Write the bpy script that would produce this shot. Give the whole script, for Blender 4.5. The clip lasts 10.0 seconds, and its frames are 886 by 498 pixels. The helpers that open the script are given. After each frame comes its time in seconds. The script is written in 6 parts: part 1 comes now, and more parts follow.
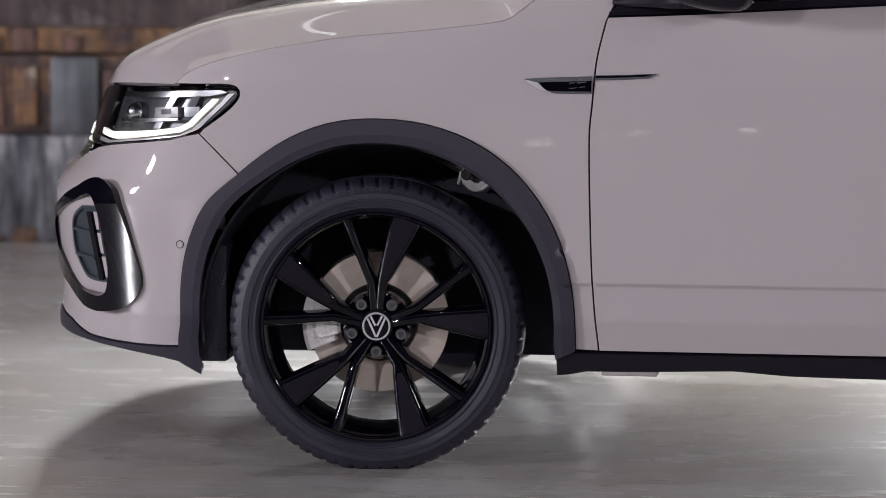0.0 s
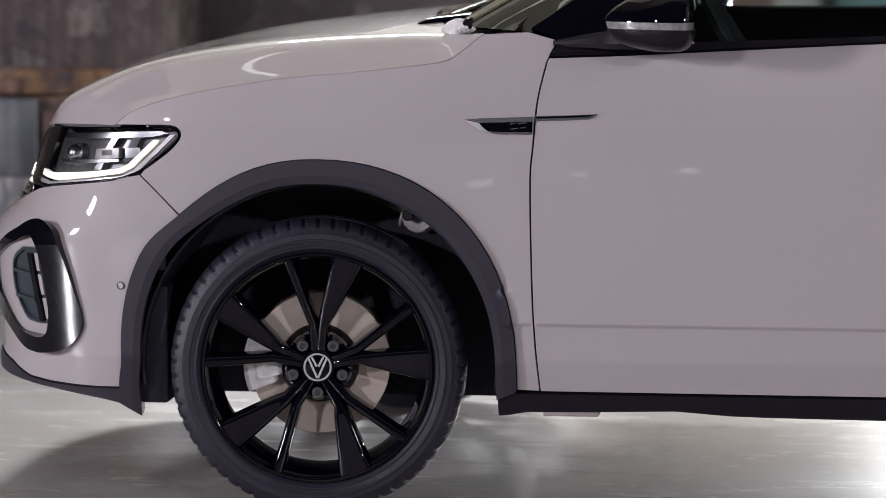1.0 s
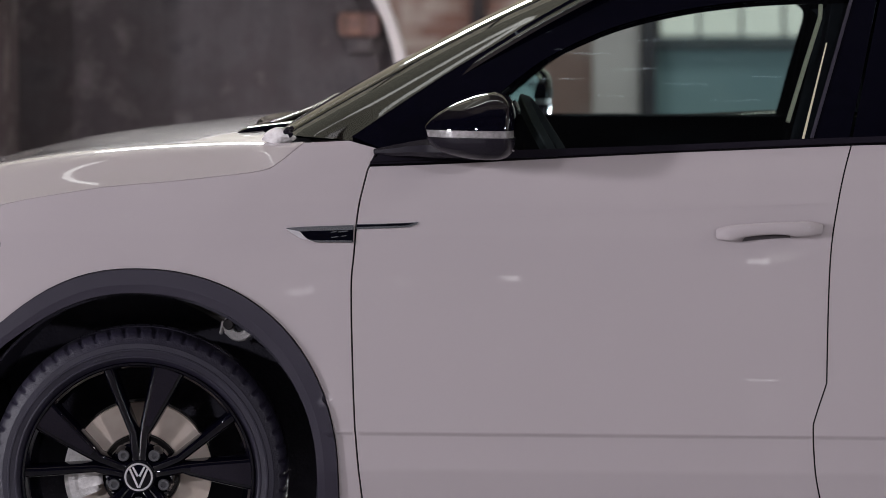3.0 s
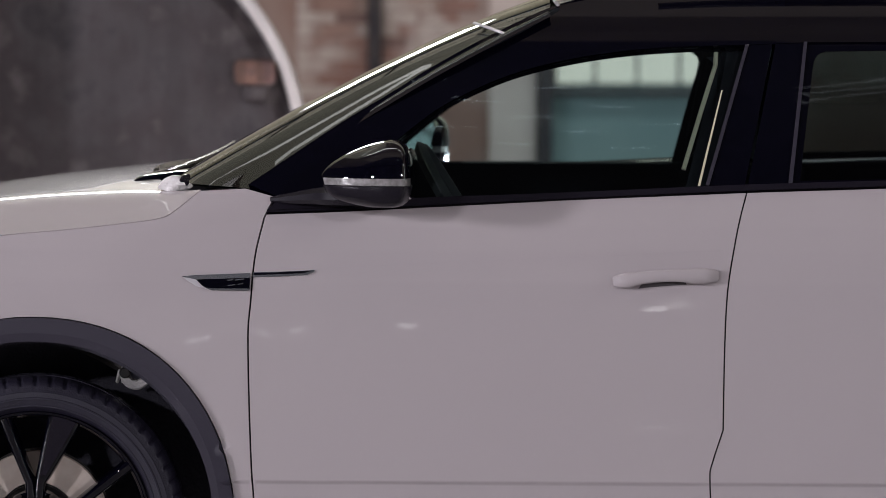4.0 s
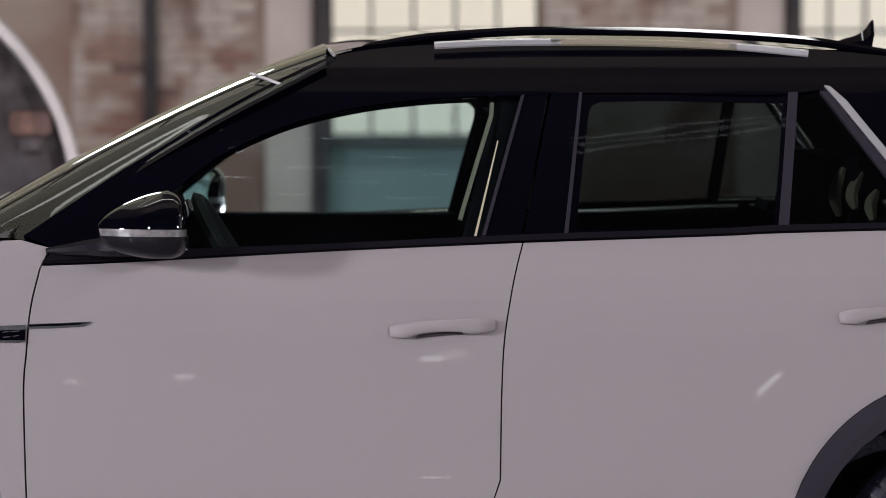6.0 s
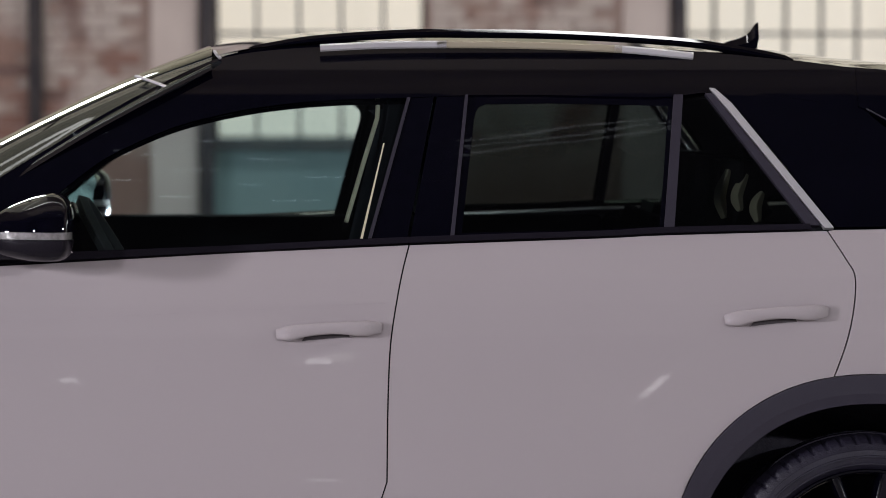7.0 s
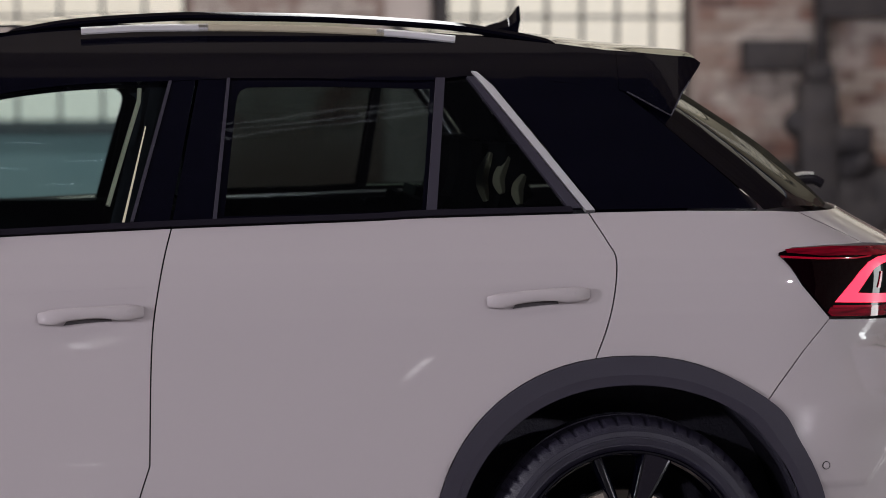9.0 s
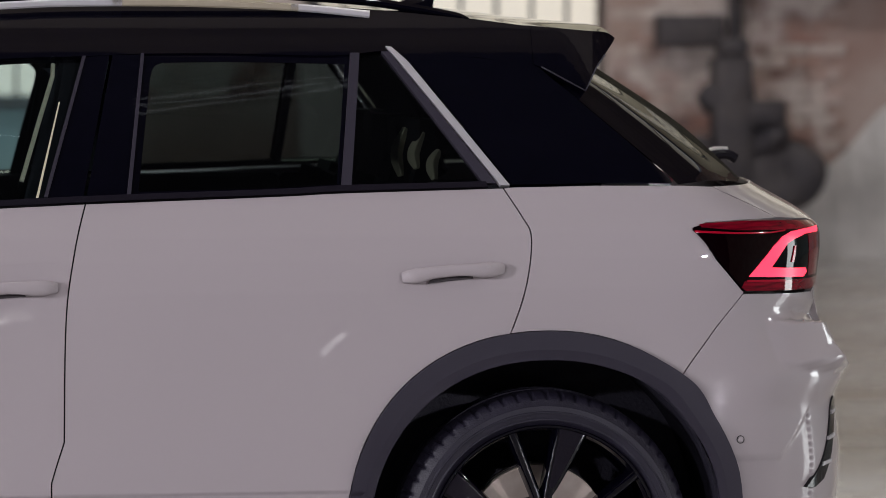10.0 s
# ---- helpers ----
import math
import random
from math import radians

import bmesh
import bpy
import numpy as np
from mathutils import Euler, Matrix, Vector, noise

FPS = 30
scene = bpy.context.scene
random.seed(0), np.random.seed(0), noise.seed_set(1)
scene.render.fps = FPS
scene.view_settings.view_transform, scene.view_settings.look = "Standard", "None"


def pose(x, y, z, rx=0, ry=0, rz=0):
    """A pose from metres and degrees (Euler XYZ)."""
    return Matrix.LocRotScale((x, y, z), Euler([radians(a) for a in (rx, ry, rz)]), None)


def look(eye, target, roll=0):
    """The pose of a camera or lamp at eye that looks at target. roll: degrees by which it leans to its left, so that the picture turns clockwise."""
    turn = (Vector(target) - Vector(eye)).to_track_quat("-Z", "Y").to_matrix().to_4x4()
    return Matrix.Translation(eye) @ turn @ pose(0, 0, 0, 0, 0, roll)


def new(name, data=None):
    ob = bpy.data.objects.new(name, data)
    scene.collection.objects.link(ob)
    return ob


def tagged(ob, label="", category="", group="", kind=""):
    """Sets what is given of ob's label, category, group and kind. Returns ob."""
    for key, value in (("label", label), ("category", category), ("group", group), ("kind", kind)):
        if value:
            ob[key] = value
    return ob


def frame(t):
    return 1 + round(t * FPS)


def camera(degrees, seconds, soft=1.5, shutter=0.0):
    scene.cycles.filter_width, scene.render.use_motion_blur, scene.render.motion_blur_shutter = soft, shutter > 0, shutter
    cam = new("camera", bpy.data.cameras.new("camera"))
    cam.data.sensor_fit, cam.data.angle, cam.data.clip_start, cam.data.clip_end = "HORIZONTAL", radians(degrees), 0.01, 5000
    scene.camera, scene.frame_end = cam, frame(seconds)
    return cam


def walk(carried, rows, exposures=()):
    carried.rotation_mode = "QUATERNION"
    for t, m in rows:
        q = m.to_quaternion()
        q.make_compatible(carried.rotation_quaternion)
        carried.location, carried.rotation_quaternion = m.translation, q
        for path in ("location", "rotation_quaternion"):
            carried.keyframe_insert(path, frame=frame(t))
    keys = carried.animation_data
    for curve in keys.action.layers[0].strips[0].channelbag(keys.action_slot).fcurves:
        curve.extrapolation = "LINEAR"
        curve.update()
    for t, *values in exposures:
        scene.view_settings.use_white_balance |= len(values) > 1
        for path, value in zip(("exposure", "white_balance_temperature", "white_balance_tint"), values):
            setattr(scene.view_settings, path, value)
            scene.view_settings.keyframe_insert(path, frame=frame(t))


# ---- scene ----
from mathutils.geometry import delaunay_2d_cdt

# ---- camera: it stands on a tripod beside the car and only turns ----
EYE = (1.25, -8.05, 1.46)
cam = camera(13.75, 10.0, 0.8)
TURNS = [
    (0.0, 7.751, -6.690),
    (0.5, 7.454, -6.394),
    (1.0, 6.828, -6.056),
    (1.5, 6.166, -5.703),
    (2.0, 5.423, -5.220),
    (2.5, 4.751, -4.791),
    (2.7, 4.463, -4.623),
    (3.8, 2.775, -3.756),
    (4.0, 2.416, -3.625),
    (4.5, 1.539, -3.233),
    (5.0, 0.604, -2.953),
    (5.5, -0.198, -2.877),
    (5.7, -0.543, -2.861),
    (6.8, -2.479, -2.801),
    (7.0, -2.844, -2.801),
    (7.5, -3.803, -2.808),
    (8.0, -4.849, -2.822),
    (8.5, -5.703, -2.872),
    (9.0, -6.549, -3.063),
    (9.5, -7.231, -3.282),
    (10.0, -7.880, -3.450),
]
walk(cam, [(t, pose(*EYE, 90 + up, 0, left)) for t, left, up in TURNS], [(0.0, 0.03, 6200, 10.5), (10.0, 0.03, 6200, 10.5)])
cam.data.dof.use_dof = True
cam.data.dof.focus_distance = 8.15
cam.data.dof.aperture_fstop = 3.6

# ---- light ----
world = bpy.data.worlds.new("sky")
scene.world = world
world.use_nodes = True
wn = world.node_tree
sky = wn.nodes.new("ShaderNodeTexSky")
sky.sky_type, sky.sun_disc = "NISHITA", False
sky.sun_elevation, sky.sun_rotation = radians(35), radians(20)
wn.links.new(sky.outputs[0], wn.nodes["Background"].inputs[0])
wn.nodes["Background"].inputs[1].default_value = 0.12


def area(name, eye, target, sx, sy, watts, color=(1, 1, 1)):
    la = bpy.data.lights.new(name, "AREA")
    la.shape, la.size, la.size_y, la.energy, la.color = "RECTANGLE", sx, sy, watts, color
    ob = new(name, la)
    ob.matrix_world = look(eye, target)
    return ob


# unseen lamps, added: side and front fills, a ceiling strip, a back light and wall fills
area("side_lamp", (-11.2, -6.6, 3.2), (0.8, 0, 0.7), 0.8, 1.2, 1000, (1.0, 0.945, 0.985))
for x in (-6.6, 9.2):
    area("front_lamp", (x, -12.4, 4.4), (1.3, 0, 0.5), 0.45, 0.3, 435, (1.0, 0.945, 0.985))
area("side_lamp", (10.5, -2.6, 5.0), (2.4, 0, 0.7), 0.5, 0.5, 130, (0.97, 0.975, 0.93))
# added so that the tail lamp mirrors a pale patch
area("rear_panel", (11.9, 1.9, 1.3), (2.8, 0.2, 0.9), 1.7, 2.2, 95, (0.98, 0.975, 0.94))
area("ceiling_strip", (1.4, 0.35, 5.2), (1.4, 0.35, 0), 6.5, 0.06, 28, (1.0, 0.98, 0.92))
area("back_lamp", (-1.6, 9.5, 5.4), (-0.9, 0.4, 0.2), 1.5, 1.0, 360, (1.0, 0.97, 0.92))
# added fills that brighten the back wall, the drum and the floor
area("wall_flood", (3.8, 9.5, 7.0), (3.8, 14.5, 1.6), 12.0, 0.8, 215, (1.0, 0.95, 0.92))
area("drum_flood", (-2.0, 0.6, 6.5), (-2.6, 4.6, 1.0), 2.0, 0.6, 6, (1.0, 0.94, 0.92))
area("floor_lamp", (1.85, 4.4, 0.50), (1.2, 0, -0.3), 0.5, 0.3, 400, (1.0, 0.98, 0.97))
area("floor_lamp", (-0.35, 3.5, 0.76), (-0.45, 0.4, -0.1), 1.5, 0.16, 2.5, (1.0, 0.98, 0.96))
# added to be mirrored in the roof side and windscreen, and to light the upper wall
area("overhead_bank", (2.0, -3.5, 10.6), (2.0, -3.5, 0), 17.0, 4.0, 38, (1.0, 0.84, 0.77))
area("wall_wash", (0.0, 10.8, 6.4), (0.0, 14.5, 9.6), 20.0, 0.5, 150, (1.0, 0.95, 0.85))
strip = area("screen_strip", (0, 0, 0), (0, 0, -1), 3.9, 0.15, 6, (1.0, 0.98, 0.92))
strip.matrix_world = Matrix.Translation((-3.7, 3.6, 9.0)) @ Matrix.Rotation(math.atan2(3.2, 1.8), 4, "Z")
area("screen_bank", (-4.2, 5.0, 10.7), (-4.2, 5.0, 0), 4.6, 8.0, 62, (1.0, 0.96, 0.76))
# small unseen lamps behind the camera and overhead, added as glints in paint and glass
for x, z, wide in ((-0.70, 1.9, 0.20), (0.15, 2.0, 0.10), (1.75, 1.15, 0.16), (-2.2, 1.5, 0.16)):
    area("wall_lamp", (x, -14.8, z), (x, 0, z), wide, 0.028, 0.035, (1.0, 0.95, 0.85))
for k in range(10):
    x, y = 0.30 + 0.145 * k, -7.3 - 2.4 * ((k * 0.618) % 1)
    tube = area("tube_lamp", (x, y, 10.7), (x + 0.02, y + 2.2, 0), 0.20 + 0.10 * ((k * 0.37) % 1), 0.012, 0.080, (0.82, 0.93, 1.0))
    tube.matrix_world = look((x, y, 10.7), (x + 0.02, y + 2.2, 0), -14 + 20 * ((k * 0.73) % 1))

# thin unseen lamps, added to draw three streaks in the rear door glass
for a, b in (((2.33, -7.25), (3.38, -6.56)), ((2.34, -7.46), (3.48, -6.69)), ((2.35, -7.69), (3.49, -6.84))):
    rod = area("rod_lamp", (0, 0, 0), (0, 0, -1), math.dist(a, b), 0.010, 0.10, (0.92, 0.96, 1.0))
    rod.matrix_world = Matrix.Translation(((a[0] + b[0]) / 2, (a[1] + b[1]) / 2, 10.4)) @ Matrix.Rotation(math.atan2(b[1] - a[1], b[0] - a[0]), 4, "Z")

# small unseen lamps near the floor and overhead, added along mirrored rays as paint glints
for x, y, z, wide, high, roll in (
    (-0.30, -5.94, 0.22, 0.052, 0.007, 0), (-0.25, -5.94, 0.225, 0.022, 0.009, 50), (-0.03, -5.95, 0.25, 0.026, 0.004, 0),
    (0.10, -5.96, 0.26, 0.056, 0.005, 0), (0.52, -5.97, 0.28, 0.069, 0.018, 0), (1.47, -6.00, 0.94, 0.087, 0.011, 0),
    (1.44, -3.34, 0.06, 0.099, 0.004, 0), (-0.89, -5.42, 3.33, 0.044, 0.004, 0), (-0.95, -5.78, 2.19, 0.017, 0.007, 0), (2.76, -5.94, 0.25, 0.126, 0.009, 42),
):
    lamp = area("crew_lamp", (x, y, z), (x * 0.5 + 0.5, 0, 0.76), wide, high, (26 if high < 0.015 else 12) * wide * high, (1.0, 0.97, 0.92))
    lamp.matrix_world = look((x, y, z), (x * 0.5 + 0.5, 0, 0.76), roll)

# ---- materials ----


def mat(name, color, rough=0.5, metal=0.0, color2=None, scale=8.0, detail=6.0, bump=0.0, bump_scale=60.0, coat=0.0, emit=0.0, rough2=None, stretch=(1, 1, 1), spec=0.5, coat_rough=0.02):
    m = bpy.data.materials.new(name)
    m.use_nodes = True
    nt = m.node_tree
    bs = nt.nodes["Principled BSDF"]
    bs.inputs["Base Color"].default_value = (*color, 1)
    bs.inputs["Roughness"].default_value = rough
    bs.inputs["Metallic"].default_value = metal
    bs.inputs["Coat Weight"].default_value = coat
    bs.inputs["Coat Roughness"].default_value = coat_rough
    bs.inputs["Specular IOR Level"].default_value = spec
    co = nt.nodes.new("ShaderNodeTexCoord")
    mp = nt.nodes.new("ShaderNodeMapping")
    mp.inputs["Scale"].default_value = stretch
    nt.links.new(co.outputs["Object"], mp.inputs[0])
    if color2 or rough2 is not None:
        nz = nt.nodes.new("ShaderNodeTexNoise")
        nz.inputs["Scale"].default_value, nz.inputs["Detail"].default_value = scale, detail
        nt.links.new(mp.outputs[0], nz.inputs["Vector"])
        rp = nt.nodes.new("ShaderNodeValToRGB")
        rp.color_ramp.elements[0].position, rp.color_ramp.elements[1].position = 0.32, 0.68
        nt.links.new(nz.outputs["Fac"], rp.inputs[0])
        if color2:
            rp.color_ramp.elements[0].color, rp.color_ramp.elements[1].color = (*color, 1), (*color2, 1)
            nt.links.new(rp.outputs[0], bs.inputs["Base Color"])
        if rough2 is not None:
            mr = nt.nodes.new("ShaderNodeMapRange")
            mr.inputs["To Min"].default_value, mr.inputs["To Max"].default_value = rough, rough2
            nt.links.new(nz.outputs["Fac"], mr.inputs["Value"])
            nt.links.new(mr.outputs[0], bs.inputs["Roughness"])
    if bump:
        bz = nt.nodes.new("ShaderNodeTexNoise")
        bz.inputs["Scale"].default_value, bz.inputs["Detail"].default_value = bump_scale, 5
        nt.links.new(mp.outputs[0], bz.inputs["Vector"])
        bp = nt.nodes.new("ShaderNodeBump")
        bp.inputs["Strength"].default_value, bp.inputs["Distance"].default_value = bump, 0.01
        nt.links.new(bz.outputs["Fac"], bp.inputs["Height"])
        nt.links.new(bp.outputs[0], bs.inputs["Normal"])
    if emit:
        bs.inputs["Emission Color"].default_value = (*color, 1)
        bs.inputs["Emission Strength"].default_value = emit
    return m


def glass(name, tint, gloss=1.0, rough=0.0):
    m = bpy.data.materials.new(name)
    m.use_nodes = True
    nt = m.node_tree
    nt.nodes.remove(nt.nodes["Principled BSDF"])
    tr, gl = nt.nodes.new("ShaderNodeBsdfTransparent"), nt.nodes.new("ShaderNodeBsdfGlossy")
    fr, mx = nt.nodes.new("ShaderNodeFresnel"), nt.nodes.new("ShaderNodeMixShader")
    tr.inputs[0].default_value = (*tint, 1)
    gl.inputs[0].default_value = (gloss, gloss, gloss, 1)
    gl.inputs["Roughness"].default_value = rough
    fr.inputs[0].default_value = 1.5
    nt.links.new(fr.outputs[0], mx.inputs[0])
    nt.links.new(tr.outputs[0], mx.inputs[1])
    nt.links.new(gl.outputs[0], mx.inputs[2])
    nt.links.new(mx.outputs[0], nt.nodes["Material Output"].inputs[0])
    return m


PAINT = mat("pale_grey_paint", (0.396, 0.355, 0.366), 0.5, 0.0, (0.406, 0.363, 0.374), 900, 2, coat=1.0, spec=0.15, coat_rough=0.010)
GLOSS = mat("gloss_black", (0.0012, 0.0011, 0.0034), 0.03, 0.0, (0.0016, 0.0014, 0.0044), 40, 3, coat=1.0, spec=0.0, coat_rough=0.006)
SATIN = mat("satin_black", (0.009, 0.0075, 0.012), 0.26, 0.0, (0.013, 0.011, 0.016), 300, 3, spec=0.18)
PLASTIC = mat("grained_plastic", (0.021, 0.018, 0.029), 0.46, 0.0, (0.027, 0.023, 0.037), 500, 3, spec=0.4, bump=0.12, bump_scale=900)
RUBBER = mat("tyre_rubber", (0.010, 0.0083, 0.0175), 0.52, 0.0, (0.016, 0.0137, 0.0265), 14, 8, bump=0.15, bump_scale=260, rough2=0.5)
LINER = mat("arch_liner_felt", (0.015, 0.0135, 0.024), 0.6, 0.0, (0.021, 0.019, 0.031), 40, 5, spec=0.35, bump=0.3, bump_scale=120)
CHROME = mat("chrome_trim", (0.72, 0.71, 0.70), 0.16, 1.0)
SILVER = mat("silver_trim", (0.62, 0.60, 0.62), 0.30, 0.45)
BOLT = mat("wheel_bolt_steel", (0.13, 0.13, 0.14), 0.35, 0.6)
# brown that paints a dull reflection under the roof rail
ROOF_BROWN = mat("brown_roof_reflection", (0.40, 0.35, 0.26), 0.35, 0.2)
STEEL = mat("brake_steel", (0.66, 0.55, 0.47), 0.42, 0.0, (0.74, 0.64, 0.56), 30, 4, stretch=(1, 1, 1))
CAST = mat("cast_caliper", (0.84, 0.81, 0.80), 0.42, 0.0, (0.62, 0.59, 0.58), 60, 6, bump=0.4, bump_scale=140)
DARKCAST = mat("dark_casting", (0.03, 0.028, 0.03), 0.6, 0.3, (0.06, 0.05, 0.045), 40, 5)
CABIN = mat("cabin_black", (0.0105, 0.0115, 0.0135), 0.9, 0.0, (0.015, 0.016, 0.0185), 300, 3, spec=0.1)
LEATHER = mat("grey_leather", (0.035, 0.036, 0.036), 0.42, 0.0, (0.045, 0.046, 0.045), 200, 3, spec=0.4)
# dark grey that paints the shade behind the door handles
SHADE_GREY = mat("handle_shade_grey", (0.06, 0.052, 0.056), 0.6, 0.0, (0.075, 0.066, 0.070), 200, 3, spec=0.2)
JACK = mat("pale_plastic", (0.34, 0.29, 0.285), 0.6, 0.0, (0.28, 0.24, 0.235), 60, 4)
HAT = mat("black_disc_hat", (0.012, 0.011, 0.012), 0.35, 0.2)
CREAM = mat("cream_fabric", (0.62, 0.57, 0.40), 0.85, 0.0, (0.54, 0.49, 0.34), 300, 3)
CLEAR = glass("side_glass", (0.78, 0.88, 0.89))
SCREEN = glass("windscreen_glass", (0.50, 0.54, 0.46))
PRIVACY = glass("privacy_glass", (0.23, 0.275, 0.27))
DARKGLASS = glass("rear_screen_glass", (0.06, 0.062, 0.045), 0.08, 0.2)
LENS = glass("lamp_lens", (0.93, 0.93, 0.93), 0.6)
MIRROR = mat("mirror_glass", (0.85, 0.87, 0.87), 0.02, 1.0)
LED = mat("led_white", (1.0, 0.975, 0.87), 0.3, emit=0.82)
LAMPGREY = mat("lamp_reflector_grey", (0.16, 0.155, 0.165), 0.3, 0.55, (0.07, 0.07, 0.08), 30, 3)
CHROMEDARK = mat("lamp_chrome", (0.42, 0.43, 0.45), 0.26, 1.0)
REDLENS = mat("dark_red_lens", (0.0020, 0.0002, 0.0008), 0.08, 0.0, (0.0030, 0.0002, 0.0010), 20, 3, spec=0.0, coat=0.6)
REDBAND = mat("red_lens", (0.070, 0.0006, 0.005), 0.06, 0.0, (0.23, 0.0015, 0.014), 30, 2, coat=0.6, stretch=(0.3, 1, 6), emit=0.05, spec=0.1)
REDGLOW = mat("lit_red_lens", (0.30, 0.002, 0.016), 0.2, emit=0.15, coat=0.6, spec=0.1)
REDLED = mat("red_led", (1.0, 0.035, 0.075), 0.3, emit=1.7)
VENT = mat("vent_blue_black", (0.030, 0.038, 0.050), 0.3, 0.0, coat=0.5)
AMBER = mat("indicator_lens", (0.30, 0.285, 0.285), 0.3, 0.1, (0.17, 0.16, 0.16), 90, 2, coat=1.0)

# ---- building helpers ----


def finish(name, bm, material, parent=None, label="", smooth=None):
    me = bpy.data.meshes.new(name)
    bm.normal_update()
    if smooth is not None:
        for f in bm.faces:
            f.smooth = True
        for e in bm.edges:
            if len(e.link_faces) == 2 and e.calc_face_angle(0) > radians(smooth):
                e.smooth = False
    bm.to_mesh(me)
    bm.free()
    me.materials.append(material)
    ob = new(name, me)
    if parent:
        ob.parent = parent
    if label:
        ob["label"] = label
    return ob


def part(name, bm, material, parent, label="", smooth=35):
    return finish(name, bm, material, parent, label, smooth)


def thing(name, label, category, place=(0, 0, 0), group="", kind=""):
    ob = new(name)
    ob.empty_display_size = 0.1
    ob.location = place
    return tagged(ob, label, category, group, kind)


def spline(pts, n=8, closed=False):
    """A Catmull-Rom curve through pts, with n steps from point to point."""
    p = [Vector(a) for a in pts]
    out = []
    m = len(p)
    for i in range(m if closed else m - 1):
        a = p[(i - 1) % m] if closed or i > 0 else p[i] * 2 - p[i + 1]
        b, c = p[i], p[(i + 1) % m]
        d = p[(i + 2) % m] if closed or i + 2 < m else c * 2 - b
        for k in range(n):
            t = k / n
            out.append(0.5 * (2 * b + (c - a) * t + (2 * a - 5 * b + 4 * c - d) * t * t + (3 * b - a - 3 * c + d) * t ** 3))
    if not closed:
        out.append(p[-1])
    return out


def resample(pts, n):
    p = np.array([tuple(a) for a in pts], float)
    s = np.concatenate([[0], np.cumsum(np.linalg.norm(np.diff(p, axis=0), axis=1))])
    t = np.linspace(0, s[-1], n)
    return [Vector([float(np.interp(a, s, p[:, k])) for k in range(p.shape[1])]) for a in t]


def box(bm, x0, x1, y0, y1, z0, z1, bevel=0.0):
    vs = [bm.verts.new((x, y, z)) for x in (x0, x1) for y in (y0, y1) for z in (z0, z1)]
    fs = [bm.faces.new([vs[i] for i in q]) for q in ((0, 1, 3, 2), (4, 6, 7, 5), (0, 4, 5, 1), (2, 3, 7, 6), (0, 2, 6, 4), (1, 5, 7, 3))]
    if bevel:
        es = list({e for f in fs for e in f.edges})
        bmesh.ops.bevel(bm, geom=es, offset=bevel, segments=2, affect="EDGES", profile=0.5)
    return vs


def boxed(name, dims, material, parent, label="", bevel=0.0, smooth=35):
    bm = bmesh.new()
    box(bm, *dims, bevel)
    return part(name, bm, material, parent, label, smooth)


def lathe(bm, profile, centre, segs=64, a0=0.0, a1=360.0):
    """Turns a profile of (radius, y) round the y axis through centre."""
    full = abs(a1 - a0) >= 360
    n = segs if full else segs + 1
    rows = []
    for i in range(n):
        a = radians(a0 + (a1 - a0) * i / segs)
        rows.append([bm.verts.new((centre[0] + r * math.cos(a), centre[1] + y, centre[2] + r * math.sin(a))) for r, y in profile])
    for i in range(segs):
        r0, r1 = rows[i], rows[(i + 1) % n]
        for k in range(len(profile) - 1):
            if profile[k][0] < 1e-6 and profile[k + 1][0] < 1e-6:
                continue
            bm.faces.new((r0[k], r0[k + 1], r1[k + 1], r1[k]))
    bmesh.ops.remove_doubles(bm, verts=[v for r in rows for v in r], dist=1e-6)
    bmesh.ops.recalc_face_normals(bm, faces=bm.faces[:])


def sweep(bm, path, wide, high, side, rounded=0.3, taper=None, closed=False):
    """A bar with rounded section along path; side is the direction of its width."""
    p = [Vector(a) for a in path]
    rows = []
    m = len(p)
    for i in range(m):
        t = (p[(i + 1) % m] - p[i - 1]) if closed or 0 < i < m - 1 else (p[min(i + 1, m - 1)] - p[max(i - 1, 0)])
        t.normalize()
        s = Vector(side) - t * t.dot(Vector(side))
        s.normalize()
        u = t.cross(s)
        k = taper[i] if taper else 1.0
        w, h, c = wide * k / 2, high * k / 2, rounded * min(wide, high) * k
        sec = [(w, h - c), (w - c, h), (-w + c, h), (-w, h - c), (-w, -h + c), (-w + c, -h), (w - c, -h), (w, -h + c)]
        rows.append([bm.verts.new(p[i] + s * a + u * b) for a, b in sec])
    for i in range(m if closed else m - 1):
        a, b = rows[i], rows[(i + 1) % m]
        for k in range(8):
            bm.faces.new((a[k], a[(k + 1) % 8], b[(k + 1) % 8], b[k]))
    if not closed:
        bm.faces.new(rows[0])
        bm.faces.new(rows[-1][::-1])
    bmesh.ops.recalc_face_normals(bm, faces=bm.faces[:])


# ---- the car's flank: one smooth surface that every panel lies on ----
HALF = 0.91
FZ = ((.15,.84),(.22,.855),(.25,.86),(.285,.865),(.31,.86),(.335,.85),(.50,.863),(.60,.868),(.63,.85),(.66,.81),(.69,.79),(.72,.772),(.78,.752),(.84,.732),(.90,.69),(1.0,.60),(1.6,.30))
RZ = ((.15,3.30),(.30,3.39),(.36,3.405),(.47,3.41),(.60,3.39),(.63,3.41),(.67,3.425),(.71,3.385),(.79,3.345),(.87,3.34),(.95,3.352),(1.0,3.352),(1.03,3.315),(1.09,3.20),(1.12,3.15),(1.26,2.98),(1.37,2.79),(1.6,2.5))
